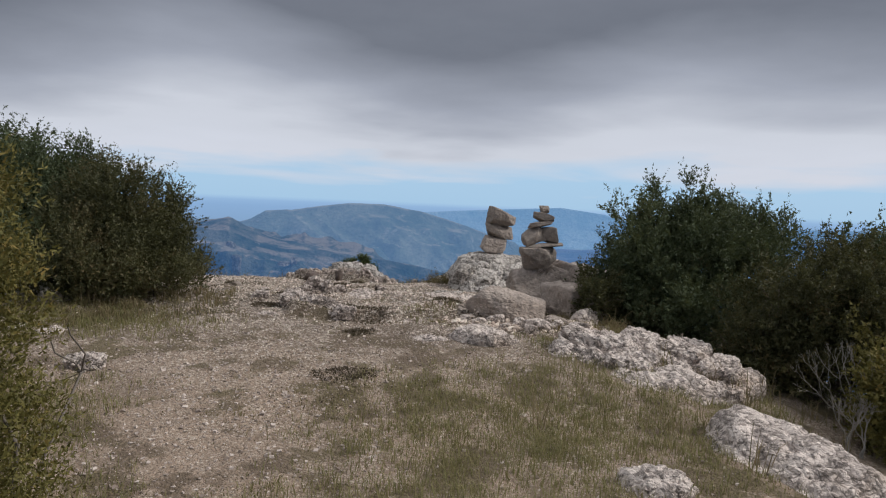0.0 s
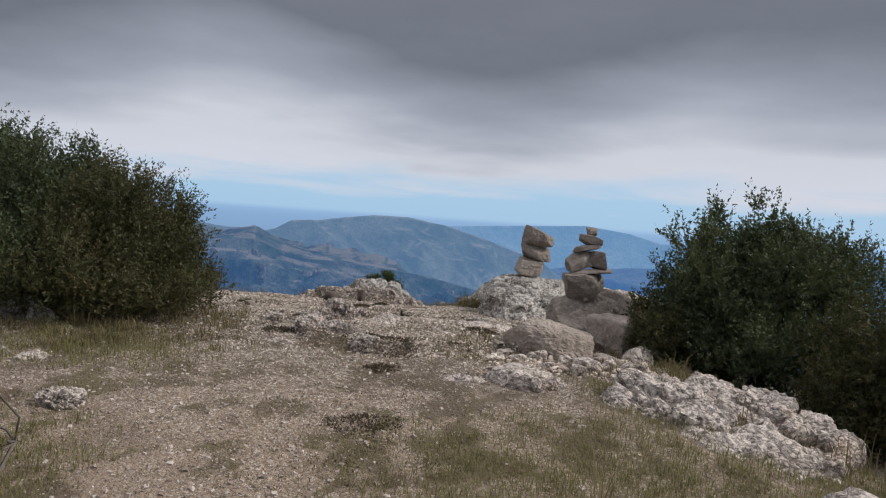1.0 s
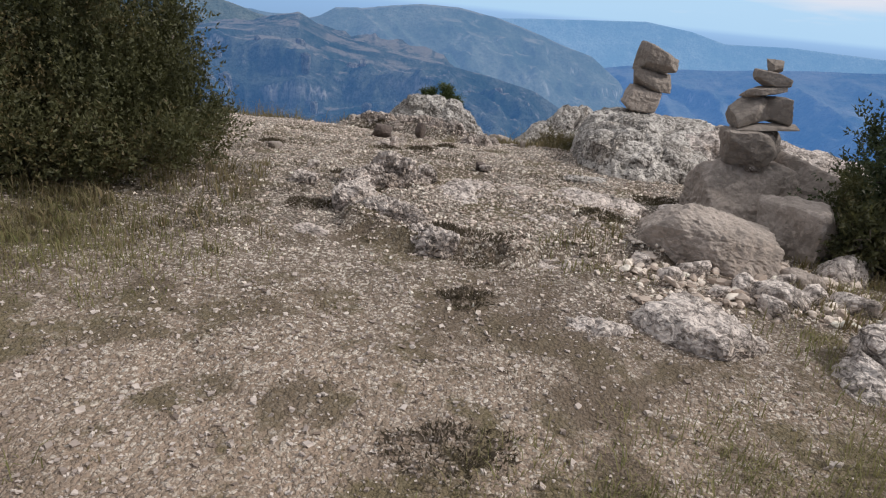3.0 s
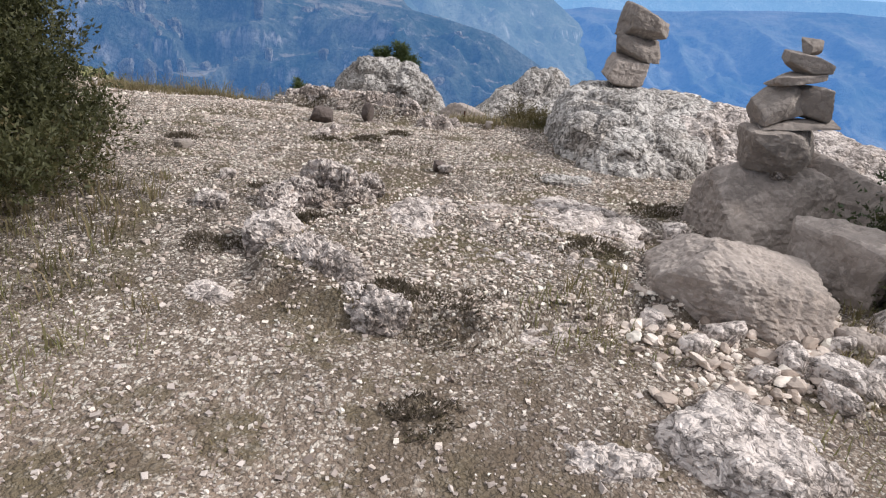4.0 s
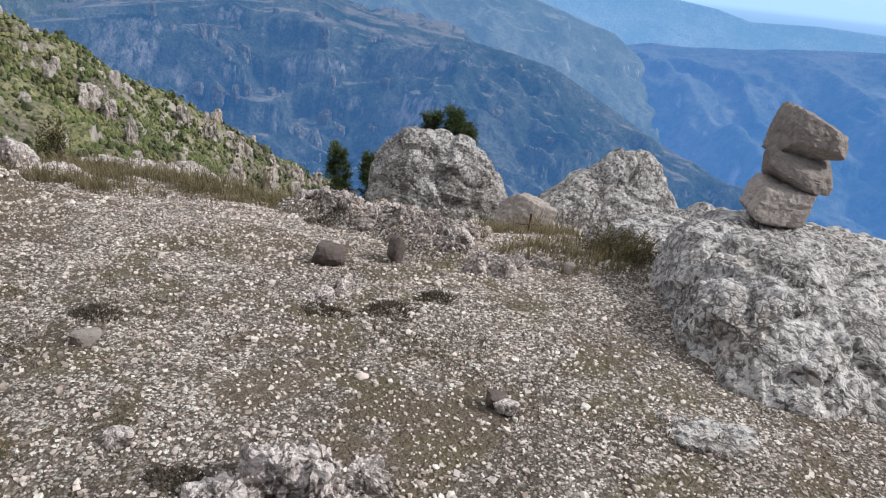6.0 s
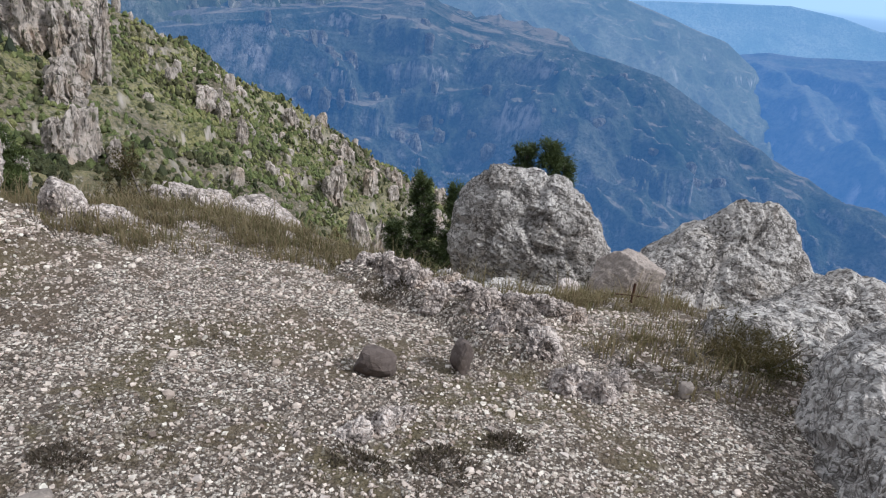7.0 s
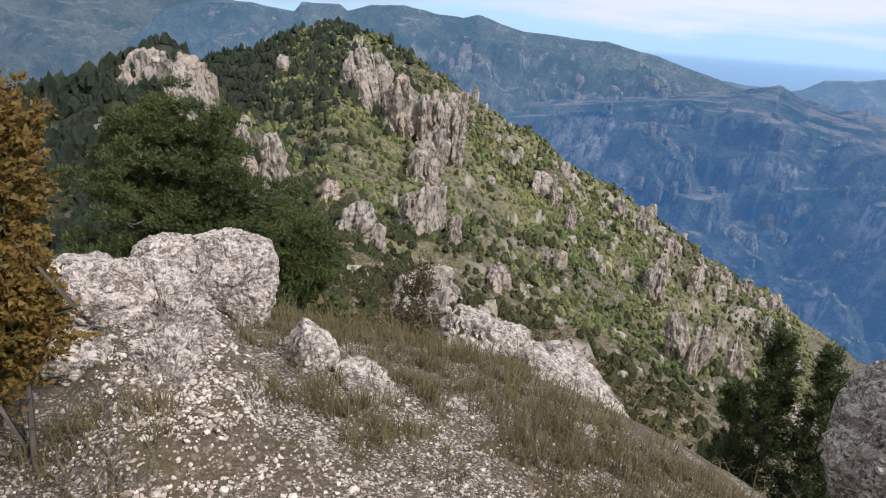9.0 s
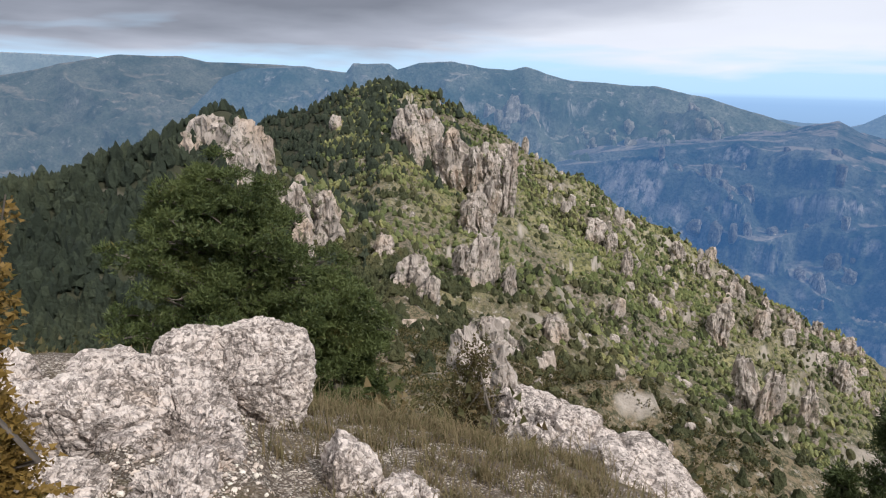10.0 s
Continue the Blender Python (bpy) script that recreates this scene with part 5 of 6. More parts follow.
# ---- conifers below the edge and the pine ----
def conifer(x, y, base, height, radius, seed, label, n, lo=0.05):
    rng = np.random.default_rng(seed)
    ob = base_of("conifer", x, y, base, label, "tree", "small conifers")
    paths = [limb(rng, (0, 0, -0.1), (0.03, 0.02, height * 0.97), 0.05, 0.006, 0.02, 7)]
    h = rng.uniform(lo, 0.995, n)
    a = rng.uniform(0, 2 * math.pi, n)
    reach = radius * (1 - h) ** 0.8 * rng.uniform(0.7, 1.15, n) + 0.05
    starts, ways = [], []
    for k in range(n):
        p = np.array([0, 0, h[k] * height])
        e = p + np.array([math.cos(a[k]) * reach[k], math.sin(a[k]) * reach[k], reach[k] * 0.45])
        paths.append(limb(rng, p, e, 0.010, 0.003, 0.08, 3))
        for q in range(14):
            t = rng.uniform(0.2, 1.0)
            starts.append(p + (e - p) * t)
            w = (e - p) / np.linalg.norm(e - p) + rng.normal(size=3) * 0.5 + np.array([0, 0, 0.35])
            ways.append(w / np.linalg.norm(w))
    v, f = tubes(paths, 4)
    part("trunk", mesh_of("trunk", v, f, BARK), ob)
    v, f = sprays(rng, np.array(starts), np.array(ways), 0.10, 9, 0.05, 0.26)
    part("crown", mesh_of("crown", v, f, FIR, smooth=False), ob)


conifer(-3.52, 17.4, gz(-3.52, 17.4), -0.78 - gz(-3.52, 17.4), 0.40, 71, "small dark green conifer below the edge", 210)
conifer(-3.02, 17.5, gz(-3.02, 17.5), -0.84 - gz(-3.02, 17.5), 0.34, 72, "small thin conifer below the edge", 170)
conifer(-3.86, 17.2, gz(-3.86, 17.2), -1.5 - gz(-3.86, 17.2), 0.26, 73, "small thin conifer below the edge", 100)
conifer(-1.72, 16.7, gz(-1.72, 16.7), 0.15 - gz(-1.72, 16.7), 0.30, 74, "dark conifer top behind a boulder", 110, 0.45)
conifer(-2.02, 16.75, gz(-2.02, 16.75), 0.05 - gz(-2.02, 16.75), 0.28, 75, "dark conifer top behind a boulder", 100, 0.45)
conifer(-1.52, 16.8, gz(-1.52, 16.8), -0.08 - gz(-1.52, 16.8), 0.26, 76, "dark conifer top behind a boulder", 110, 0.45)


def big_pine(x, y, base, top, low, wide, branches, seed, label):
    """A dome of needle clumps at the ends of bent limbs; top and low: heights of the crown."""
    rng = np.random.default_rng(seed)
    ob = base_of("pine_tree", x, y, base, label, "tree", "pines below the edge")
    top, low = top - base, low - base
    paths = [limb(rng, (0, 0, -0.3), (0.1, 0.1, top * 0.9), 0.14, 0.04, 0.08, 8)]
    starts, ways = [], []
    for k in range(branches):
        h = rng.uniform(0, 1) ** 0.85
        a = rng.uniform(0, 2 * math.pi)
        reach = wide * math.sqrt(max(0.02, 1 - h ** 1.7)) * rng.uniform(0.62, 1.06) * (1 + 0.16 * math.sin(3 * a + seed))
        z = low + (top - low) * h
        p = np.array([0.05, 0.05, max(0.3, z - 0.35 * reach)])
        e = np.array([math.cos(a) * reach, math.sin(a) * reach, z])
        paths.append(limb(rng, p, e, 0.035, 0.010, 0.15, 5))
        for q in range(5):
            t = 1.0 - 0.13 * q
            c = p + (e - p) * t + rng.normal(size=3) * np.array([0.20, 0.20, 0.12]) * min(1, q)
            paths.append(limb(rng, p + (e - p) * t * 0.85, c, 0.012, 0.004, 0.1, 3))
            m = 34
            dd = rng.normal(size=(m, 3))
            dd[:, 2] = np.abs(dd[:, 2]) - 0.25
            dd = dd / np.linalg.norm(dd, axis=1)[:, None]
            s = rng.uniform(0.65, 1.25) * min(1.0, 0.55 + 0.25 * wide)
            starts.append(c + dd * np.array([0.15, 0.15, 0.10]) * s)
            ways.append(dd + np.array([0, 0, 0.55]))
    starts, ways = np.vstack(starts), np.vstack(ways)
    ways = ways / np.linalg.norm(ways, axis=1)[:, None]
    v, f = tubes(paths, 5)
    part("trunk", mesh_of("trunk", v, f, BARK), ob)
    v, f = sprays(rng, starts, ways, 0.075, 11, 0.062, 0.30)
    part("crown", mesh_of("crown", v, f, PINE, smooth=False), ob)


big_pine(-12.0, 15.05, -3.6, 0.72, -2.0, 1.85, 88, 81, "broad dark green pine tree below the edge")
big_pine(-9.85, 15.55, -3.6, -0.62, -2.4, 0.75, 34, 82, "low dark green pine beside a taller pine")


# ---- dead shrub and iron stake ----
def dead_shrub(x, y, seed, height, label):
    rng = np.random.default_rng(seed)
    ob = base_of("dead_shrub", x, y, gz(x, y), label, "dead shrub")
    paths = []

    def grow(p, d, L, r, depth):
        e = p + d * L
        paths.append(limb(rng, p, e, r, r * 0.65, 0.12, 4))
        if depth:
            for q in range(rng.integers(2, 4)):
                w = d + rng.normal(size=3) * 0.34 + np.array([0, 0, 0.25])
                grow(e, w / np.linalg.norm(w), L * rng.uniform(0.55, 0.8), r * 0.62, depth - 1)

    for q in range(4):
        w = np.array([rng.normal() * 0.3, rng.normal() * 0.3, 1.0])
        grow(np.array([rng.normal() * 0.04, rng.normal() * 0.04, -0.05]), w / np.linalg.norm(w), height * 0.36, 0.008, 4)
    v, f = tubes(paths, 5)
    part("trunk", mesh_of("trunk", v, f, DEAD), ob)


dead_shrub(2.80, 4.80, 91, 0.45, "bleached leafless shrub beside the outcrop")
dead_shrub(3.15, 5.35, 92, 0.8, "tall bleached leafless shrub among bushes")

st = base_of("iron_stake", -0.57, 13.05, gz(-0.57, 13.05), "thin rusty iron stake with a crosswire in grass", "stake")
v, f = tubes([[(np.array([0, 0, -0.1]), 0.012), (np.array([0.005, 0, 0.17]), 0.011)]], 6)
part("post", mesh_of("post", v, f, IRON), st)
v, f = tubes([[(np.array([-0.13, 0, 0.055]), 0.006), (np.array([0.0, 0.014, 0.06]), 0.006), (np.array([0.12, 0, 0.075]), 0.006)]], 6)
part("crosswire", mesh_of("crosswire", v, f, IRON), st)


# ---- gravel, grass, thyme ----
def scatter(rng, n, x0, x1, y0, y1, keep):
    x, y = rng.uniform(x0, x1, n), rng.uniform(y0, y1, n)
    k = rng.uniform(size=n) < keep(x, y)
    return x[k], y[k]


def grassy(x, y):
    """How much of the ground is grass."""
    n = 0.5 + 0.5 * fbm(xyz(x * 0.9, y * 0.9), 3, 61)
    g = np.zeros_like(x)
    for cx, cy, rx, ry, a in ((0.55, 4.3, 1.1, 1.1, 1.0), (1.3, 4.6, 1.0, 1.0, 1.0), (0.35, 3.0, 1.2, 0.9, 1.2), (-1.9, 2.7, 0.8, 0.8, 1.1), (-2.6, 3.9, 0.7, 1.1, 0.9), (-3.4, 6.6, 1.3, 0.9, 1.1), (-2.75, 7.7, 0.5, 0.7, 0.6),
                              (-2.9, 12.75, 1.6, 0.75, 1.1), (-1.2, 13.2, 1.2, 0.8, 1.0), (-5.0, 12.6, 1.2, 0.6, 0.9), (-0.3, 11.5, 0.6, 0.8, 0.7), (-4.5, 10.2, 0.4, 0.5, 0.8), (1.5, 6.9, 0.5, 0.4, 0.9),
                              (2.2, 5.6, 1.2, 1.6, 0.8), (-5.35, 12.05, 0.5, 0.3, 0.7), (0.05, 7.0, 0.28, 0.35, 0.5), (-4.2, 11.7, 0.7, 0.35, 0.7), (-5.7, 13.3, 1.6, 0.9, 1.2), (-4.4, 13.1, 1.3, 0.6, 1.1), (-7.2, 13.4, 1.2, 1.2, 1.0)):
        e = np.hypot((x - cx) / rx, (y - cy) / ry)
        g = np.maximum(g, a * np.clip(1.35 - e, 0, 1))
    return np.clip(g * (0.35 + 1.1 * n), 0, 1)


def tufts(name, label, mat, seed, n, area, keep, blades, height, spread, width=0.0035):
    rng = np.random.default_rng(seed)
    x, y = scatter(rng, n, *area, keep)
    m = len(x)
    h = height * rng.uniform(0.5, 1.3, m)
    X = np.repeat(x, blades) + rng.normal(size=m * blades) * spread
    Y = np.repeat(y, blades) + rng.normal(size=m * blades) * spread
    H = np.repeat(h, blades) * rng.uniform(0.5, 1.2, m * blades)
    Z = ground_z(X, Y) - 0.01
    a = rng.uniform(0, 2 * math.pi, m * blades)
    lean = H * rng.uniform(0.15, 1.15, m * blades)
    w = width * rng.uniform(0.7, 1.5, m * blades)
    dx, dy = np.cos(a), np.sin(a)
    p = np.stack([X, Y, Z], -1)
    s = np.stack([-dy * w, dx * w, 0 * w], -1)
    midp = p + np.stack([dx * lean * 0.35, dy * lean * 0.35, H * 0.6], -1)
    tip = p + np.stack([dx * lean, dy * lean, H * (1 - 0.25 * lean / H)], -1)
    v = np.stack([p - s, p + s, midp + s * 0.7, midp - s * 0.7, tip], 1).reshape(-1, 3)
    b = np.arange(m * blades)[:, None] * 5
    tri = np.vstack([b + np.array([0, 1, 2]), b + np.array([0, 2, 3]), b + np.array([3, 2, 4])])
    return thing(name, mesh_of(name, v, tri, mat, smooth=False), label, "grass", kind="stuff")


tufts("grass", "dry tan and olive grass in tufts", GRASS, 101, 16000, (-8.6, 3.2, 2.2, 15.0), lambda x, y: grassy(x, y) * np.clip((y - 5.8) / 1.5, 0, 1), 18, 0.11, 0.035)
tufts("short_grass", "soft olive and tan grass beside the path", LAWN, 104, 13000, (-3.6, 2.6, 2.0, 7.6), lambda x, y: grassy(x, y) * np.clip((7.6 - y) / 1.5, 0, 1), 12, 0.075, 0.05, 0.0022)
tufts("tall_grass", "tall pale dry grass stalks", GRASS, 102, 5200, (-8.6, 3.2, 2.5, 15.0), lambda x, y: grassy(x, y) ** 2 * 0.8 * np.clip((y - 6.5 + 3 * (x > 1.7)) / 1.5, 0.04, 1), 12, 0.26, 0.05, 0.003)
tufts("path_grass", "sparse short withered grass on the path", GRASS, 103, 9000, (-4.0, 1.8, 2.2, 8.5), lambda x, y: np.clip(fbm(xyz(x * 1.3, y * 1.3), 3, 64) * 2.2 + 0.15, 0, 0.8), 10, 0.026, 0.045, 0.003)

tufts("withered_plants", "dark withered low plants in patches", WITHERED, 105, 12000, (-6.4, 1.6, 4.6, 13.4), lambda x, y: np.clip(fbm(xyz(x * 1.9, y * 1.9), 3, 66) * 4 - 0.85, 0, 0.9), 12, 0.032, 0.04, 0.003)


def thyme(seed, spots):
    for i, (x, y, r) in enumerate(spots):
        rng = np.random.default_rng(seed + i)
        ob = base_of("thyme_cushion", x, y, gz(x, y), "flat dark withered thyme cushion on gravel", "plant", "thyme cushions")
        n = int(3600 * r)
        a, q = rng.uniform(0, 2 * math.pi, n), np.sqrt(rng.uniform(0, 1, n)) * r
        edge = 1 + 0.6 * vnoise(xyz(np.cos(a) * 1.6 + 7 * i, np.sin(a) * 1.6), seed)
        px, py = np.cos(a) * q * 1.15 * edge, np.sin(a) * q * 0.8 * edge
        pz = ground_z(x + px, y + py) - gz(x, y) + 0.03 * (1 - (q / r) ** 2) * rng.uniform(0, 1, n)
        d = np.stack([px, py, np.full(n, 0.12)], -1)
        v, f = leaves_at(rng, np.stack([px, py, pz], -1), d / np.linalg.norm(d, axis=1)[:, None] + np.array([0, 0, 0.4]), 0.022, 0.4)
        part("crown", mesh_of("crown", v, f, THYME, smooth=False), ob)


thyme(400, [(-0.66, 6.85, 0.20), (-0.90, 6.98, 0.13), (-1.40, 7.85, 0.20), (-0.68, 6.27, 0.12), (-0.64, 5.17, 0.17), (-1.75, 7.45, 0.14), (-1.12, 10.07, 0.09), (-1.62, 9.75, 0.09), (-1.34, 9.84, 0.12), (-1.72, 8.30, 0.10), (-1.40, 7.86, 0.12), (-2.62, 9.31, 0.10), (-2.10, 11.39, 0.13), (-1.95, 11.55, 0.14), (0.65, 8.6, 0.16), (0.1, 7.6, 0.14)])


def stony(x, y):
    n = 0.5 + 0.5 * fbm(xyz(x * 1.1, y * 1.1), 3, 62)
    path = np.clip(1.2 - 0.22 * np.abs(x + 1.6), 0.25, 1) * np.clip((14.2 - y) / 1.5, 0, 1)
    return np.clip(path * (0.36 + 1.0 * n) * (1 - 0.75 * grassy(x, y)), 0.03, 1)


def chips(name, label, seed, n, area, lo, hi, keep=stony, mat=None, lumpy=0):
    rng = np.random.default_rng(seed)
    x, y = scatter(rng, n, *area, keep)
    m = len(x)
    d = np.array([(a, b, c) for c in (-1, 1) for b in (-1, 1) for a in (-1, 1)], float) * 0.72
    f = np.array([(4, 5, 7, 6), (0, 1, 5, 4), (2, 6, 7, 3), (0, 4, 6, 2), (1, 3, 7, 5)])
    if lumpy:
        d, f = ball(lumpy)
    r = lo * (hi / lo) ** (rng.uniform(size=m) ** 3.0)
    sh = rng.uniform(0.55, 1.35, (m, 1, 3)) * np.array([1, 1, 0.62])
    jit = rng.uniform(0.72, 1.1, (m, len(d), 1)) if lumpy else rng.uniform(0.35, 1.2, (m, len(d), 3))
    v = d[None] * jit * sh * r[:, None, None]
    a = rng.uniform(0, 2 * math.pi, m)
    t = rng.normal(size=m) * 0.35
    c, s = np.cos(t)[:, None], np.sin(t)[:, None]
    v = np.stack([v[..., 0], v[..., 1] * c - v[..., 2] * s, v[..., 1] * s + v[..., 2] * c], -1)
    c, s = np.cos(a)[:, None], np.sin(a)[:, None]
    v = np.stack([v[..., 0] * c - v[..., 1] * s, v[..., 0] * s + v[..., 1] * c, v[..., 2]], -1)
    v = v + np.stack([x, y, ground_z(x, y) + r * 0.22], -1)[:, None, :]
    ff = (f[None] + (np.arange(m) * len(d))[:, None, None]).reshape(-1, f.shape[1])
    return thing(name, mesh_of(name, v.reshape(-1, 3), ff, mat or GRAVEL, smooth=False), label, "gravel", kind="stuff")


def path_stony(x, y):
    return stony(x, y) * np.clip((8.0 - y) / 2.6, 0.0, 1)


def edge_stony(x, y):
    return stony(x, y) * np.clip((y - 5.8) / 2.2, 0.0, 1)


def rib_stony(x, y):
    t = np.clip(((x + 6.3) * 2.0 + (y - 11.75) * -1.0) / 5.0, 0, 1)
    d = np.hypot(x + 6.3 - 2.0 * t, y - 11.75 + 1.0 * t)
    return np.clip(1.15 - d / 0.42, 0, 1)


chips("gravel", "small tan and grey limestone chips on soil", 111, 22000, (-4.4, 1.6, 2.6, 8.0), 0.005, 0.017, path_stony)
chips("edge_gravel", "small white limestone chips on soil", 115, 66000, (-4.6, 1.4, 5.2, 12.6), 0.006, 0.017, edge_stony, WHITE)
chips("far_gravel", "pale limestone chips towards the edges", 114, 15000, (-6.8, 2.4, 2.4, 13.8), 0.007, 0.020)
chips("gravel_stones", "pale limestone stones lying in gravel", 112, 2200, (-6.2, 2.4, 5.5, 13.6), 0.011, 0.030, edge_stony, WHITE, 1)
def slab_stony(x, y):
    return 0.9 * np.clip((1.08 - np.hypot((x + 0.55) / 0.94, (y - 7.46) / 0.68)) / 0.2, 0, 1)


chips("slab_gravel", "white limestone chips strewn over a bedrock slab", 117, 9000, (-1.7, 0.6, 6.6, 8.4), 0.005, 0.017, slab_stony, WHITE)
chips("rib_rubble", "white limestone rubble on a bedrock rib", 116, 10000, (-7.2, -3.9, 10.3, 12.4), 0.007, 0.024, rib_stony, WHITE, 1)
chips("rubble", "pale limestone rubble below the blocks", 113, 900, (0.15, 1.5, 6.45, 7.25), 0.014, 0.05, lambda x, y: 0.6 + 0 * x, WHITE, 2)


# ---- crags, woods and scrub on the ridge ----
def pillar(u, w, half, seed, sink, sub=4, top=None):
    rng = np.random.default_rng(seed)
    v, f = rock_verts((1, 1, 1), seed, sub, planes=8, sharp=14, rough=0.20, lumps=0.26, grain=3.2, crack=0.14 if sub > 3 else 0.0)
    taper = 1 - 0.16 * v[:, 2:3]
    v = np.concatenate([v[:, :2] * taper, v[:, 2:]], 1) * np.asarray(half)
    q = v * np.array([1.7, 1.7, 0.7]) / half[0] + seed
    v = v + 0.32 * half[0] * np.stack([fbm(q, 3, seed + 1, 0.6), fbm(q + 5, 3, seed + 2, 0.6), np.zeros(len(v))], -1)
    v[:, 2] += 0.30 * half[0] * fbm(v / half[0] * 1.2 + seed, 3, seed + 3)
    if sub > 3:
        out = v[:, :2] / (np.linalg.norm(v[:, :2], axis=1)[:, None] + 1e-6)
        e = cell_edges(v * np.array([1.0, 1.0, 0.42]) / (0.75 * half[0]) + seed, seed)
        v[:, :2] -= out * (0.30 * half[0] * np.exp(-(e / 0.20) ** 2))[:, None]
        ledge = fbm(np.stack([v[:, 2] / 3.2, v[:, 0] / 14, v[:, 1] / 14], -1) + seed, 3, seed + 6)
        v[:, :2] += out * (0.10 * half[0] * ledge)[:, None]
    v = rotz(tilt(v, rng.normal() * 4, rng.normal() * 4), 46 + rng.normal() * 14)
    p = ridge_place(np.array([float(u)]), np.array([float(w)]))[0]
    if top is not None:
        return v + np.array([p[0], p[1], top - half[2]]), f
    return v + p + np.array([0, 0, half[2] - sink]), f


def crag(label, spec, seed, sub=4):
    """spec: place along and across the ridge, half width and depth, heights of top and foot."""
    p0 = ridge_place(np.array([float(spec[0][0])]), np.array([float(spec[0][1])]))[0]
    ob = base_of("crag", *p0, label, "crag", "ridge crags")
    for i, (u, w, hx, hy, top, foot) in enumerate(spec):
        ground = float(ridge_z(np.array([float(u)]), np.array([float(w)]))[0])
        top = max(top, ground + 0.5 * hx)
        foot = min(foot, ground - 0.8 * hx)
        v, f = pillar(u, w, (hx, hy, (top - foot) / 2), seed + i, 0, sub, top)
        part("pillar", mesh_of("pillar", v - p0, f, CRAG, smooth=False), ob)


crag("tall pinkish limestone cliff on the sunlit ridge", [
    (478, 11, 11, 9, -15, -58), (484, 22, 7, 7, -16, -50), (467, 27, 13, 11, -23, -78), (460, 41, 11, 10, -26, -84), (452, 55, 6.5, 6, -38, -75), (450, 65, 6.5, 6, -39, -77), (452, 75, 5.5, 5, -35, -70),
    (458, 62, 12, 8, -46, -80), (410, 50, 9, 8, -60, -88), (418, 57, 6, 6, -56, -90), (402, 44, 5, 5, -66, -92)], 501, 5)
crag("dark limestone wall below the great cliff", [(280, 36, 7, 5, -56, -76), (284, 41, 4, 4, -58, -78), (271, 47, 3, 2.6, -66, -78), (276, 29, 4, 4, -60, -74)], 531)
crag("grey limestone knoll on the wooded ridge", [(256, -64, 8.5, 6, -11.5, -40), (257, -54, 7.5, 6, -12.5, -40), (252, -59, 8, 5, -18, -42), (249, -69, 6, 5, -21, -42), (262, -45, 3.6, 3, -14, -38), (248, -54, 5, 4, -23, -42)], 541)
crag("grey limestone buttress on the shaded flank", [(250, -33, 4.6, 3.6, -33, -48), (254, -23, 5.6, 4.4, -37, -50), (217, -26, 3.6, 3, -38, -49), (240, -29, 3.4, 3, -39, -50)], 551)
crag("broken limestone buttress on the near slope", [(214, 7, 6, 5, -49, -63), (252, -2, 4, 3.2, -51, -60), (206, 12, 3.4, 3, -54, -64), (130, 19, 4, 3.2, -40, -50), (124, 24, 2.8, 2.4, -43, -52)], 561)
crag("grey limestone blocks low on the slope", [(58, 7, 2.0, 1.7, -19, -25), (64, 10, 1.6, 1.5, -22, -28), (52, 9, 1.2, 1.2, -19, -24), (215, 53, 4.4, 3.6, -69, -81)], 566)
crag("grey limestone pinnacles on the flank", [(307, 169, 5.6, 4.6, -121, -147), (282, 165, 4.2, 3.6, -115, -143), (292, 191, 4.1, 3.4, -126, -148), (298, 179, 3.4, 3, -124, -146)], 571)
crag("pale limestone pillar on the flank", [(452, 227, 7, 5.6, -139, -175), (448, 218, 4, 4, -146, -172)], 581)
crag("pale limestone rocks high on the flank", [(506, 150, 8.3, 6.6, -92, -113), (455, 157, 4.2, 3.4, -101, -126), (500, 160, 5, 5, -98, -116)], 591)
crag("jagged limestone crest of the flank", [(572, 241, 7, 6, -122, -145), (566, 262, 6, 5, -136, -158), (557, 286, 7, 6, -148, -172), (518, 291, 7, 5.6, -166, -190), (563, 318, 6, 5, -168, -190), (563, 343, 7, 6, -182, -206), (577, 375, 6, 5, -192, -215), (577, 407, 7, 6, -206, -232), (516, 363, 7, 6, -206, -234)], 601)


def outcrops(seed, n):
    rng = np.random.default_rng(seed)
    vs, fs, k = [], [], 0
    us, ws = 16 + 604 * rng.uniform(0, 1, n * 3) ** 1.5, rng.uniform(-60, 420, n * 3)
    ws = np.where(us < 150, ws * 0.16, ws)
    z = fbm(xyz(us / 45, ws / 70), 3, 71, ridged=True)
    sel = np.argsort(-(z + rng.uniform(-0.25, 0.25, n * 3)))[:n]
    for i in sel:
        u, w = us[i], ws[i]
        s = 0.42 * (4.0 ** rng.uniform(0, 1)) * (0.35 + u / 330)
        v, f = pillar(u, w, (s * rng.uniform(0.8, 1.7), s * rng.uniform(0.7, 1.2), s * rng.uniform(1.0, 2.4)), 700 + int(i), s * 1.0, 3 if u < 200 else 2)
        vs.append(v)
        fs.append(f + k)
        k += len(v)
    thing("ridge_outcrops", mesh_of("ridge_outcrops", np.vstack(vs), np.vstack(fs), CRAG, smooth=False), "scattered grey limestone outcrops on the ridge", "outcrops", kind="stuff")


outcrops(77, 170)


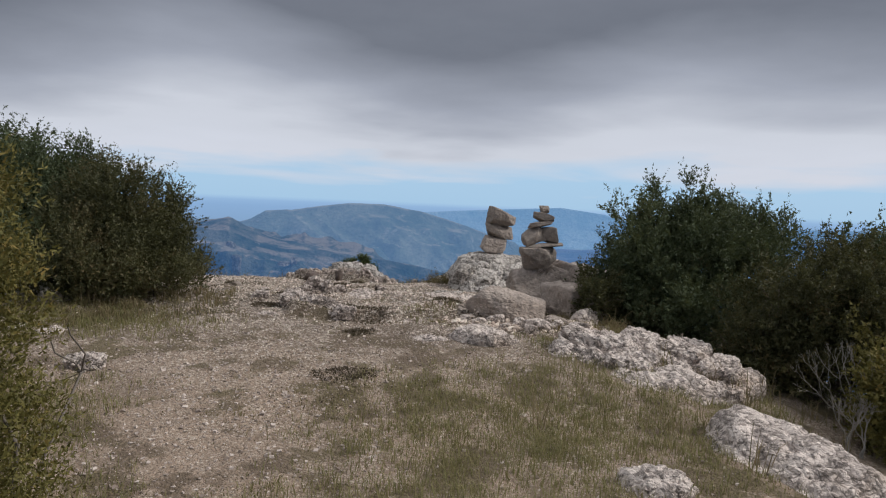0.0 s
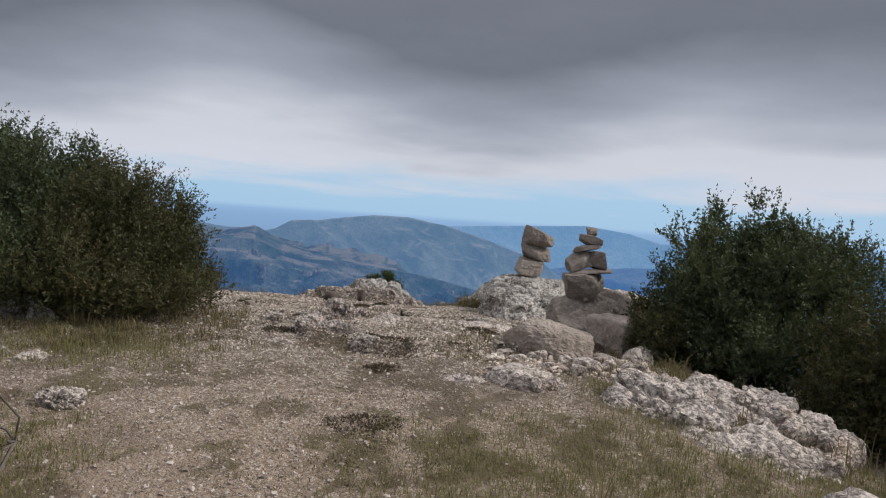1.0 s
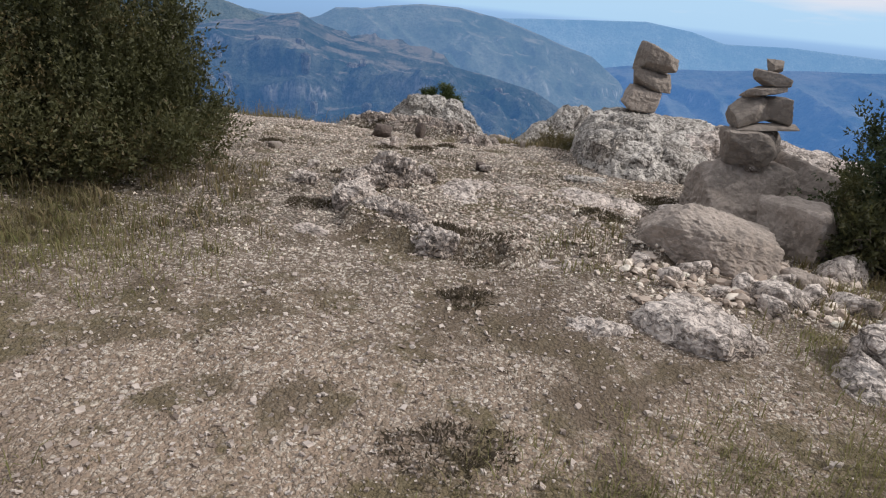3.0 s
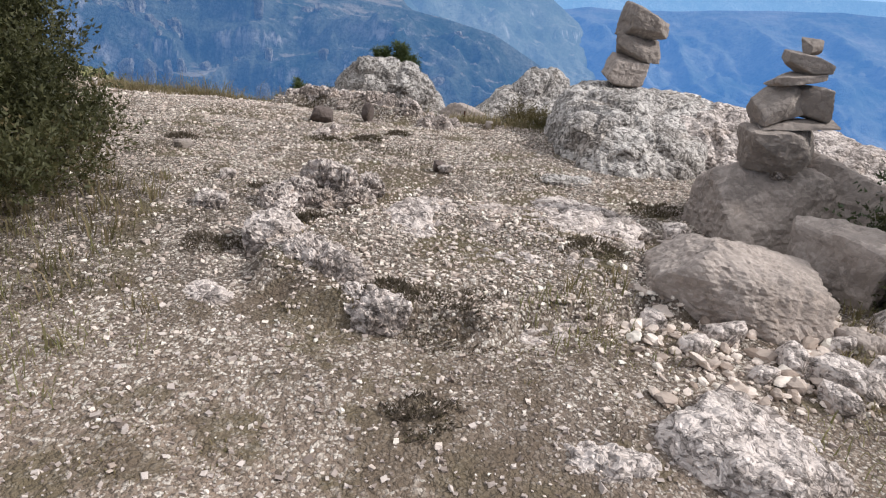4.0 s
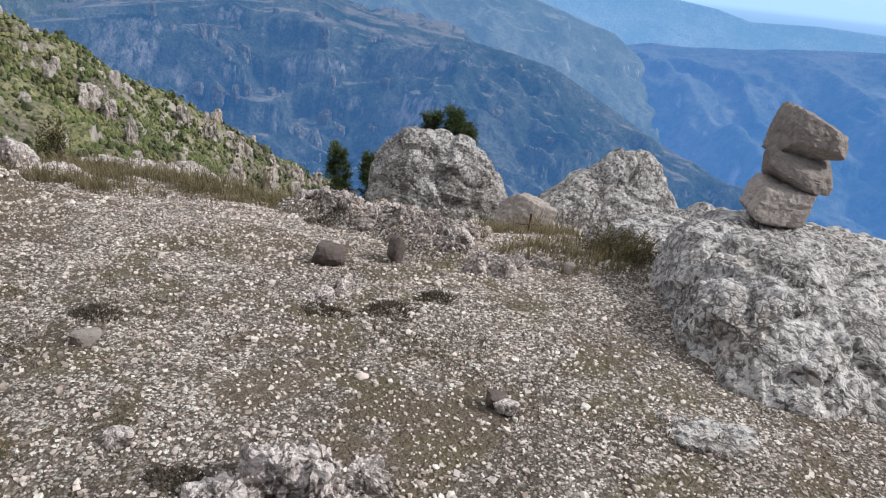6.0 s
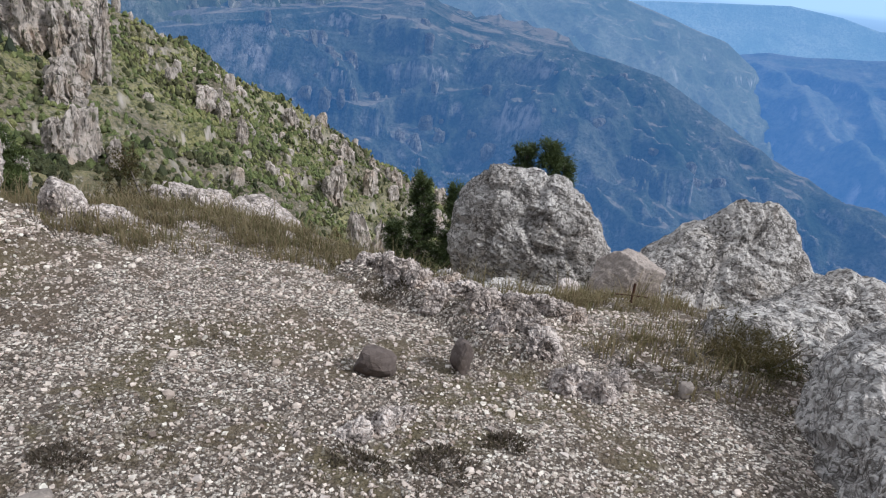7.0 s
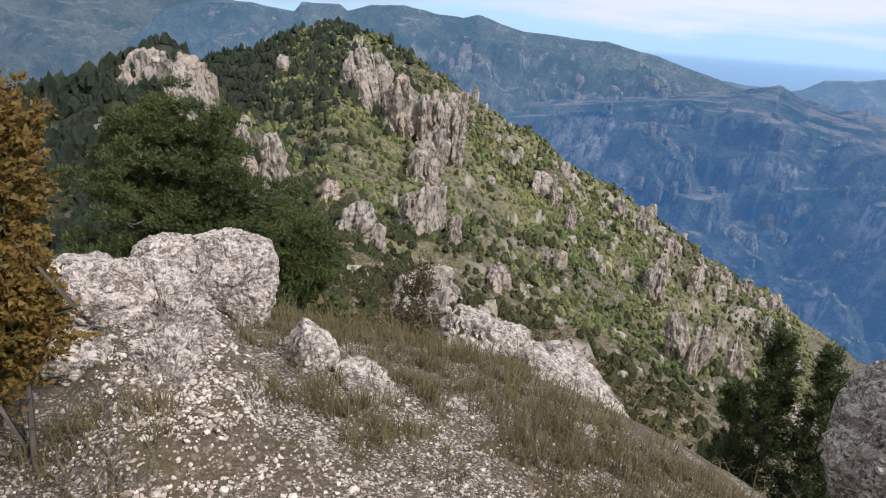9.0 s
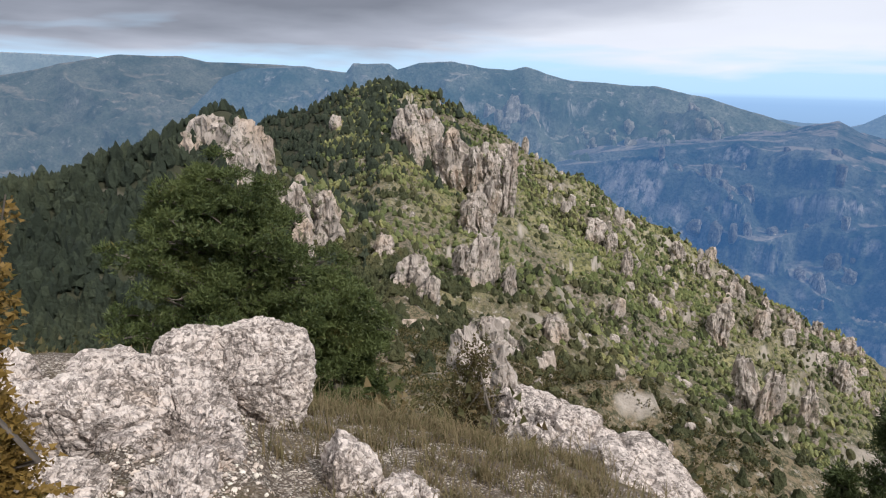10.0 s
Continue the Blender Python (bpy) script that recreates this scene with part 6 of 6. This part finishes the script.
def pinnacles(seed, n):
    """Upright rock teeth along the crest of the flank and down its ribs."""
    rng = np.random.default_rng(seed)
    vs, fs, k = [], [], 0
    for i in range(n):
        if i < n * 0.62:
            w = rng.uniform(70, 430)
            u = 588 - 60 * rng.uniform() ** 1.5 - 6 * math.sin(w / 17)
        else:
            c = rng.integers(0, 9)
            u, w = 330 + 28 * c + rng.normal() * 9, 110 + 30 * ((c * 5) % 9) + rng.normal() * 22
        s = 1.1 * 3.2 ** rng.uniform()
        v, f = pillar(u, w, (s * rng.uniform(0.8, 1.7), s * rng.uniform(0.7, 1.1), s * rng.uniform(1.3, 2.6)), 900 + i, s * 1.5, 3)
        vs.append(v)
        fs.append(f + k)
        k += len(v)
    thing("ridge_pinnacles", mesh_of("ridge_pinnacles", np.vstack(vs), np.vstack(fs), CRAG, smooth=False), "pale limestone pinnacles along the ridge flank", "pinnacles", kind="stuff")


pinnacles(79, 110)


def forest_material(name, dark, light, tint):
    k = Kit(name, 0.9)
    r = k.island()
    c = k.mix(r, dark, light)
    c = k.mix(k.step(k.noise(0.02, 4), 0.45, 0.62), c, k.mix(r, light, tint))
    n = k.noise(1.6, 4, 0.7)
    c = k.mix(k.math("MULTIPLY", k.step(n, 0.5, 0.62), 0.6), c, dark)
    return k.done(c, n, 1.0, 0.7)


# the pine colours are set bluer to take in the haze over the ridge
WOODM = forest_material("pine_wood", (0.024, 0.033, 0.022), (0.044, 0.056, 0.034), (0.062, 0.072, 0.040))
SCRUBM = forest_material("oak_scrub", (0.078, 0.098, 0.038), (0.175, 0.200, 0.074), (0.33, 0.305, 0.13))
DARKM = forest_material("holm_oak_wood", (0.036, 0.044, 0.020), (0.078, 0.082, 0.036), (0.120, 0.108, 0.050))


def woods(name, label, mat, seed, n, urange, wrange, keep, size, tall, spread=0.8, flank=False):
    """Lumpy leafy crowns, narrowing upwards, standing on the slope."""
    rng = np.random.default_rng(seed)
    t = rng.uniform(size=n)
    u = urange[0] + (urange[1] - urange[0]) * t ** spread
    w = rng.uniform(*wrange, n)
    if flank:
        w = np.where(rng.uniform(size=n) < 0.85, -2 - rng.uniform(0, 1, n) * np.minimum(0.68 * u + 8, 240), w)
    k = rng.uniform(size=n) < keep(u, w)
    vs, fs, off = [], [], 0
    for lo, hi, sub in ((0, 260, 2), (260, 900, 1)):
        m = k & (u >= lo) & (u < hi)
        uu, ww = u[m], w[m]
        d, f = ball(sub)
        s = size * rng.uniform(0.45, 1.45, len(uu)) * np.clip(0.5 + uu / 420, 0.45, 1.2)
        jit = rng.uniform(0.5, 1.35, (len(uu), len(d), 1))
        slim = np.concatenate([np.repeat(1 - 0.45 * d[:, 2:3], 2, 1), np.full((len(d), 1), tall)], 1)
        h = tall * rng.uniform(0.75, 1.25, len(uu)) / tall
        v = d[None] * jit * slim[None] * s[:, None, None]
        v[..., 2] = v[..., 2] * h[:, None] + (0.55 * s * tall * h)[:, None]
        v = v + ridge_place(uu, ww)[:, None, :]
        vs.append(v.reshape(-1, 3))
        fs.append((f[None] + (np.arange(len(uu)) * len(d))[:, None, None]).reshape(-1, 3) + off)
        off += len(uu) * len(d)
    thing(name, mesh_of(name, np.vstack(vs), np.vstack(fs), mat, smooth=False), label, "trees", kind="stuff")


def left_hill(u, w):
    return np.where((w < -6) & (w > -330), np.where(w < -46 + 12 * np.sin(u / 23), 1.0, np.where(u > 330, 0.35, 0.12)), 0.0) * np.where(u > 20, 1, 0.3)


woods("pine_wood", "dense dark pine wood on the shaded slope", WOODM, 121, 11500, (34, 620), (-240, -2), left_hill, 1.35, 1.75, 1.0, True)
woods("near_pine_wood", "dark pines on the shaded slope below the edge", WOODM, 125, 4200, (38, 240), (-190, -14), lambda u, w: np.where(w < -12 - 0.12 * u + 8 * np.sin(u / 17), 1.0, 0.05) * (w > -30 - 0.85 * u), 1.75, 1.7, 1.0)
woods("summit_wood", "dark pines round the summit", WOODM, 122, 1500, (440, 640), (-60, 60), lambda u, w: np.where(np.abs(w) < 10 + (640 - u) * 0.12, 0.8, 0.2), 1.9, 1.5)
woods("oak_scrub", "light green oak scrub on the sunny slope", SCRUBM, 123, 27000, (150, 640), (-60, 430), lambda u, w: np.clip(0.55 + 1.3 * fbm(xyz(u / 55, w / 80), 3, 72), 0.05, 1) * np.clip((u + 0.45 * w - 210) / 90, 0, 1), 1.12, 1.15, 0.7)
# these dark crowns are added to darken the slope that lies under cloud
woods("cloud_shade_thicket", "dark holm oak thicket put below the great cliff for cloud shade", DARKM, 126, 3600, (85, 285), (-45, 75), lambda u, w: np.clip(0.75 + 1.2 * fbm(xyz(u / 22, w / 30), 3, 74), 0.15, 1) * np.clip((290 - u - 0.3 * w) / 30, 0, 1), 1.15, 1.2)
# the 250 term crowds dark clumps nearby, standing in for cloud shade
woods("dark_scrub", "dark holm oak clumps on the sunny slope, crowded for near cloud shade", DARKM, 124, 15000, (42, 640), (-60, 430), lambda u, w: np.clip(0.32 + 0.9 * np.clip((250 - u) / 50, 0, 1) + 1.5 * fbm(xyz(u / 40, w / 60), 3, 73), 0.08, 1.0), 1.2, 1.35)


# ---- dry scrub on the slope right below the edge ----
def slope_scrub(seed, n):
    rng = np.random.default_rng(seed)
    u, w = 5 + 125 * rng.uniform(0, 1, n) ** 1.25, rng.uniform(-1, 1, n)
    w = w * (10 + 0.36 * u) + 3 + 0.1 * u
    p = RO + u[:, None] * RC + w[:, None] * RR
    z = np.maximum(ridge_z(u, w), ground_z(p[:, 0], p[:, 1]))
    ok = z < -0.9
    p, z, u = p[ok], z[ok], u[ok]
    m, q = len(p), 14
    r = rng.uniform(0.16, 0.60, m) * (0.55 + u / 60)
    d = rng.normal(size=(m, q, 3))
    d[..., 2] = np.abs(d[..., 2]) * 0.8
    d = d / np.linalg.norm(d, axis=2)[..., None]
    s = np.concatenate([p, z[:, None]], 1)[:, None] + d * r[:, None, None] * rng.uniform(0.5, 1.0, (m, q, 1))
    grow = np.repeat(np.repeat(0.6 + u / 55, q), 4)[:, None]
    v, f = sprays(rng, s.reshape(-1, 3), (d + np.array([0, 0, 0.5])).reshape(-1, 3), 0.2, 4, 0.13, 0.75)
    c = v.reshape(-1, 3, 3)
    v = (c.mean(1, keepdims=True) + (c - c.mean(1, keepdims=True)) * grow[:, :, None]).reshape(-1, 3)
    thing("slope_scrub", mesh_of("slope_scrub", v, f, SCRUBLEAF, smooth=False), "low brown and olive scrub below the edge", "scrub", kind="stuff")


SCRUBLEAF = leaf_material("slope_scrub_leaves", (0.030, 0.036, 0.015), (0.11, 0.105, 0.045), (0.19, 0.14, 0.07), 0.3)
slope_scrub(131, 4200)
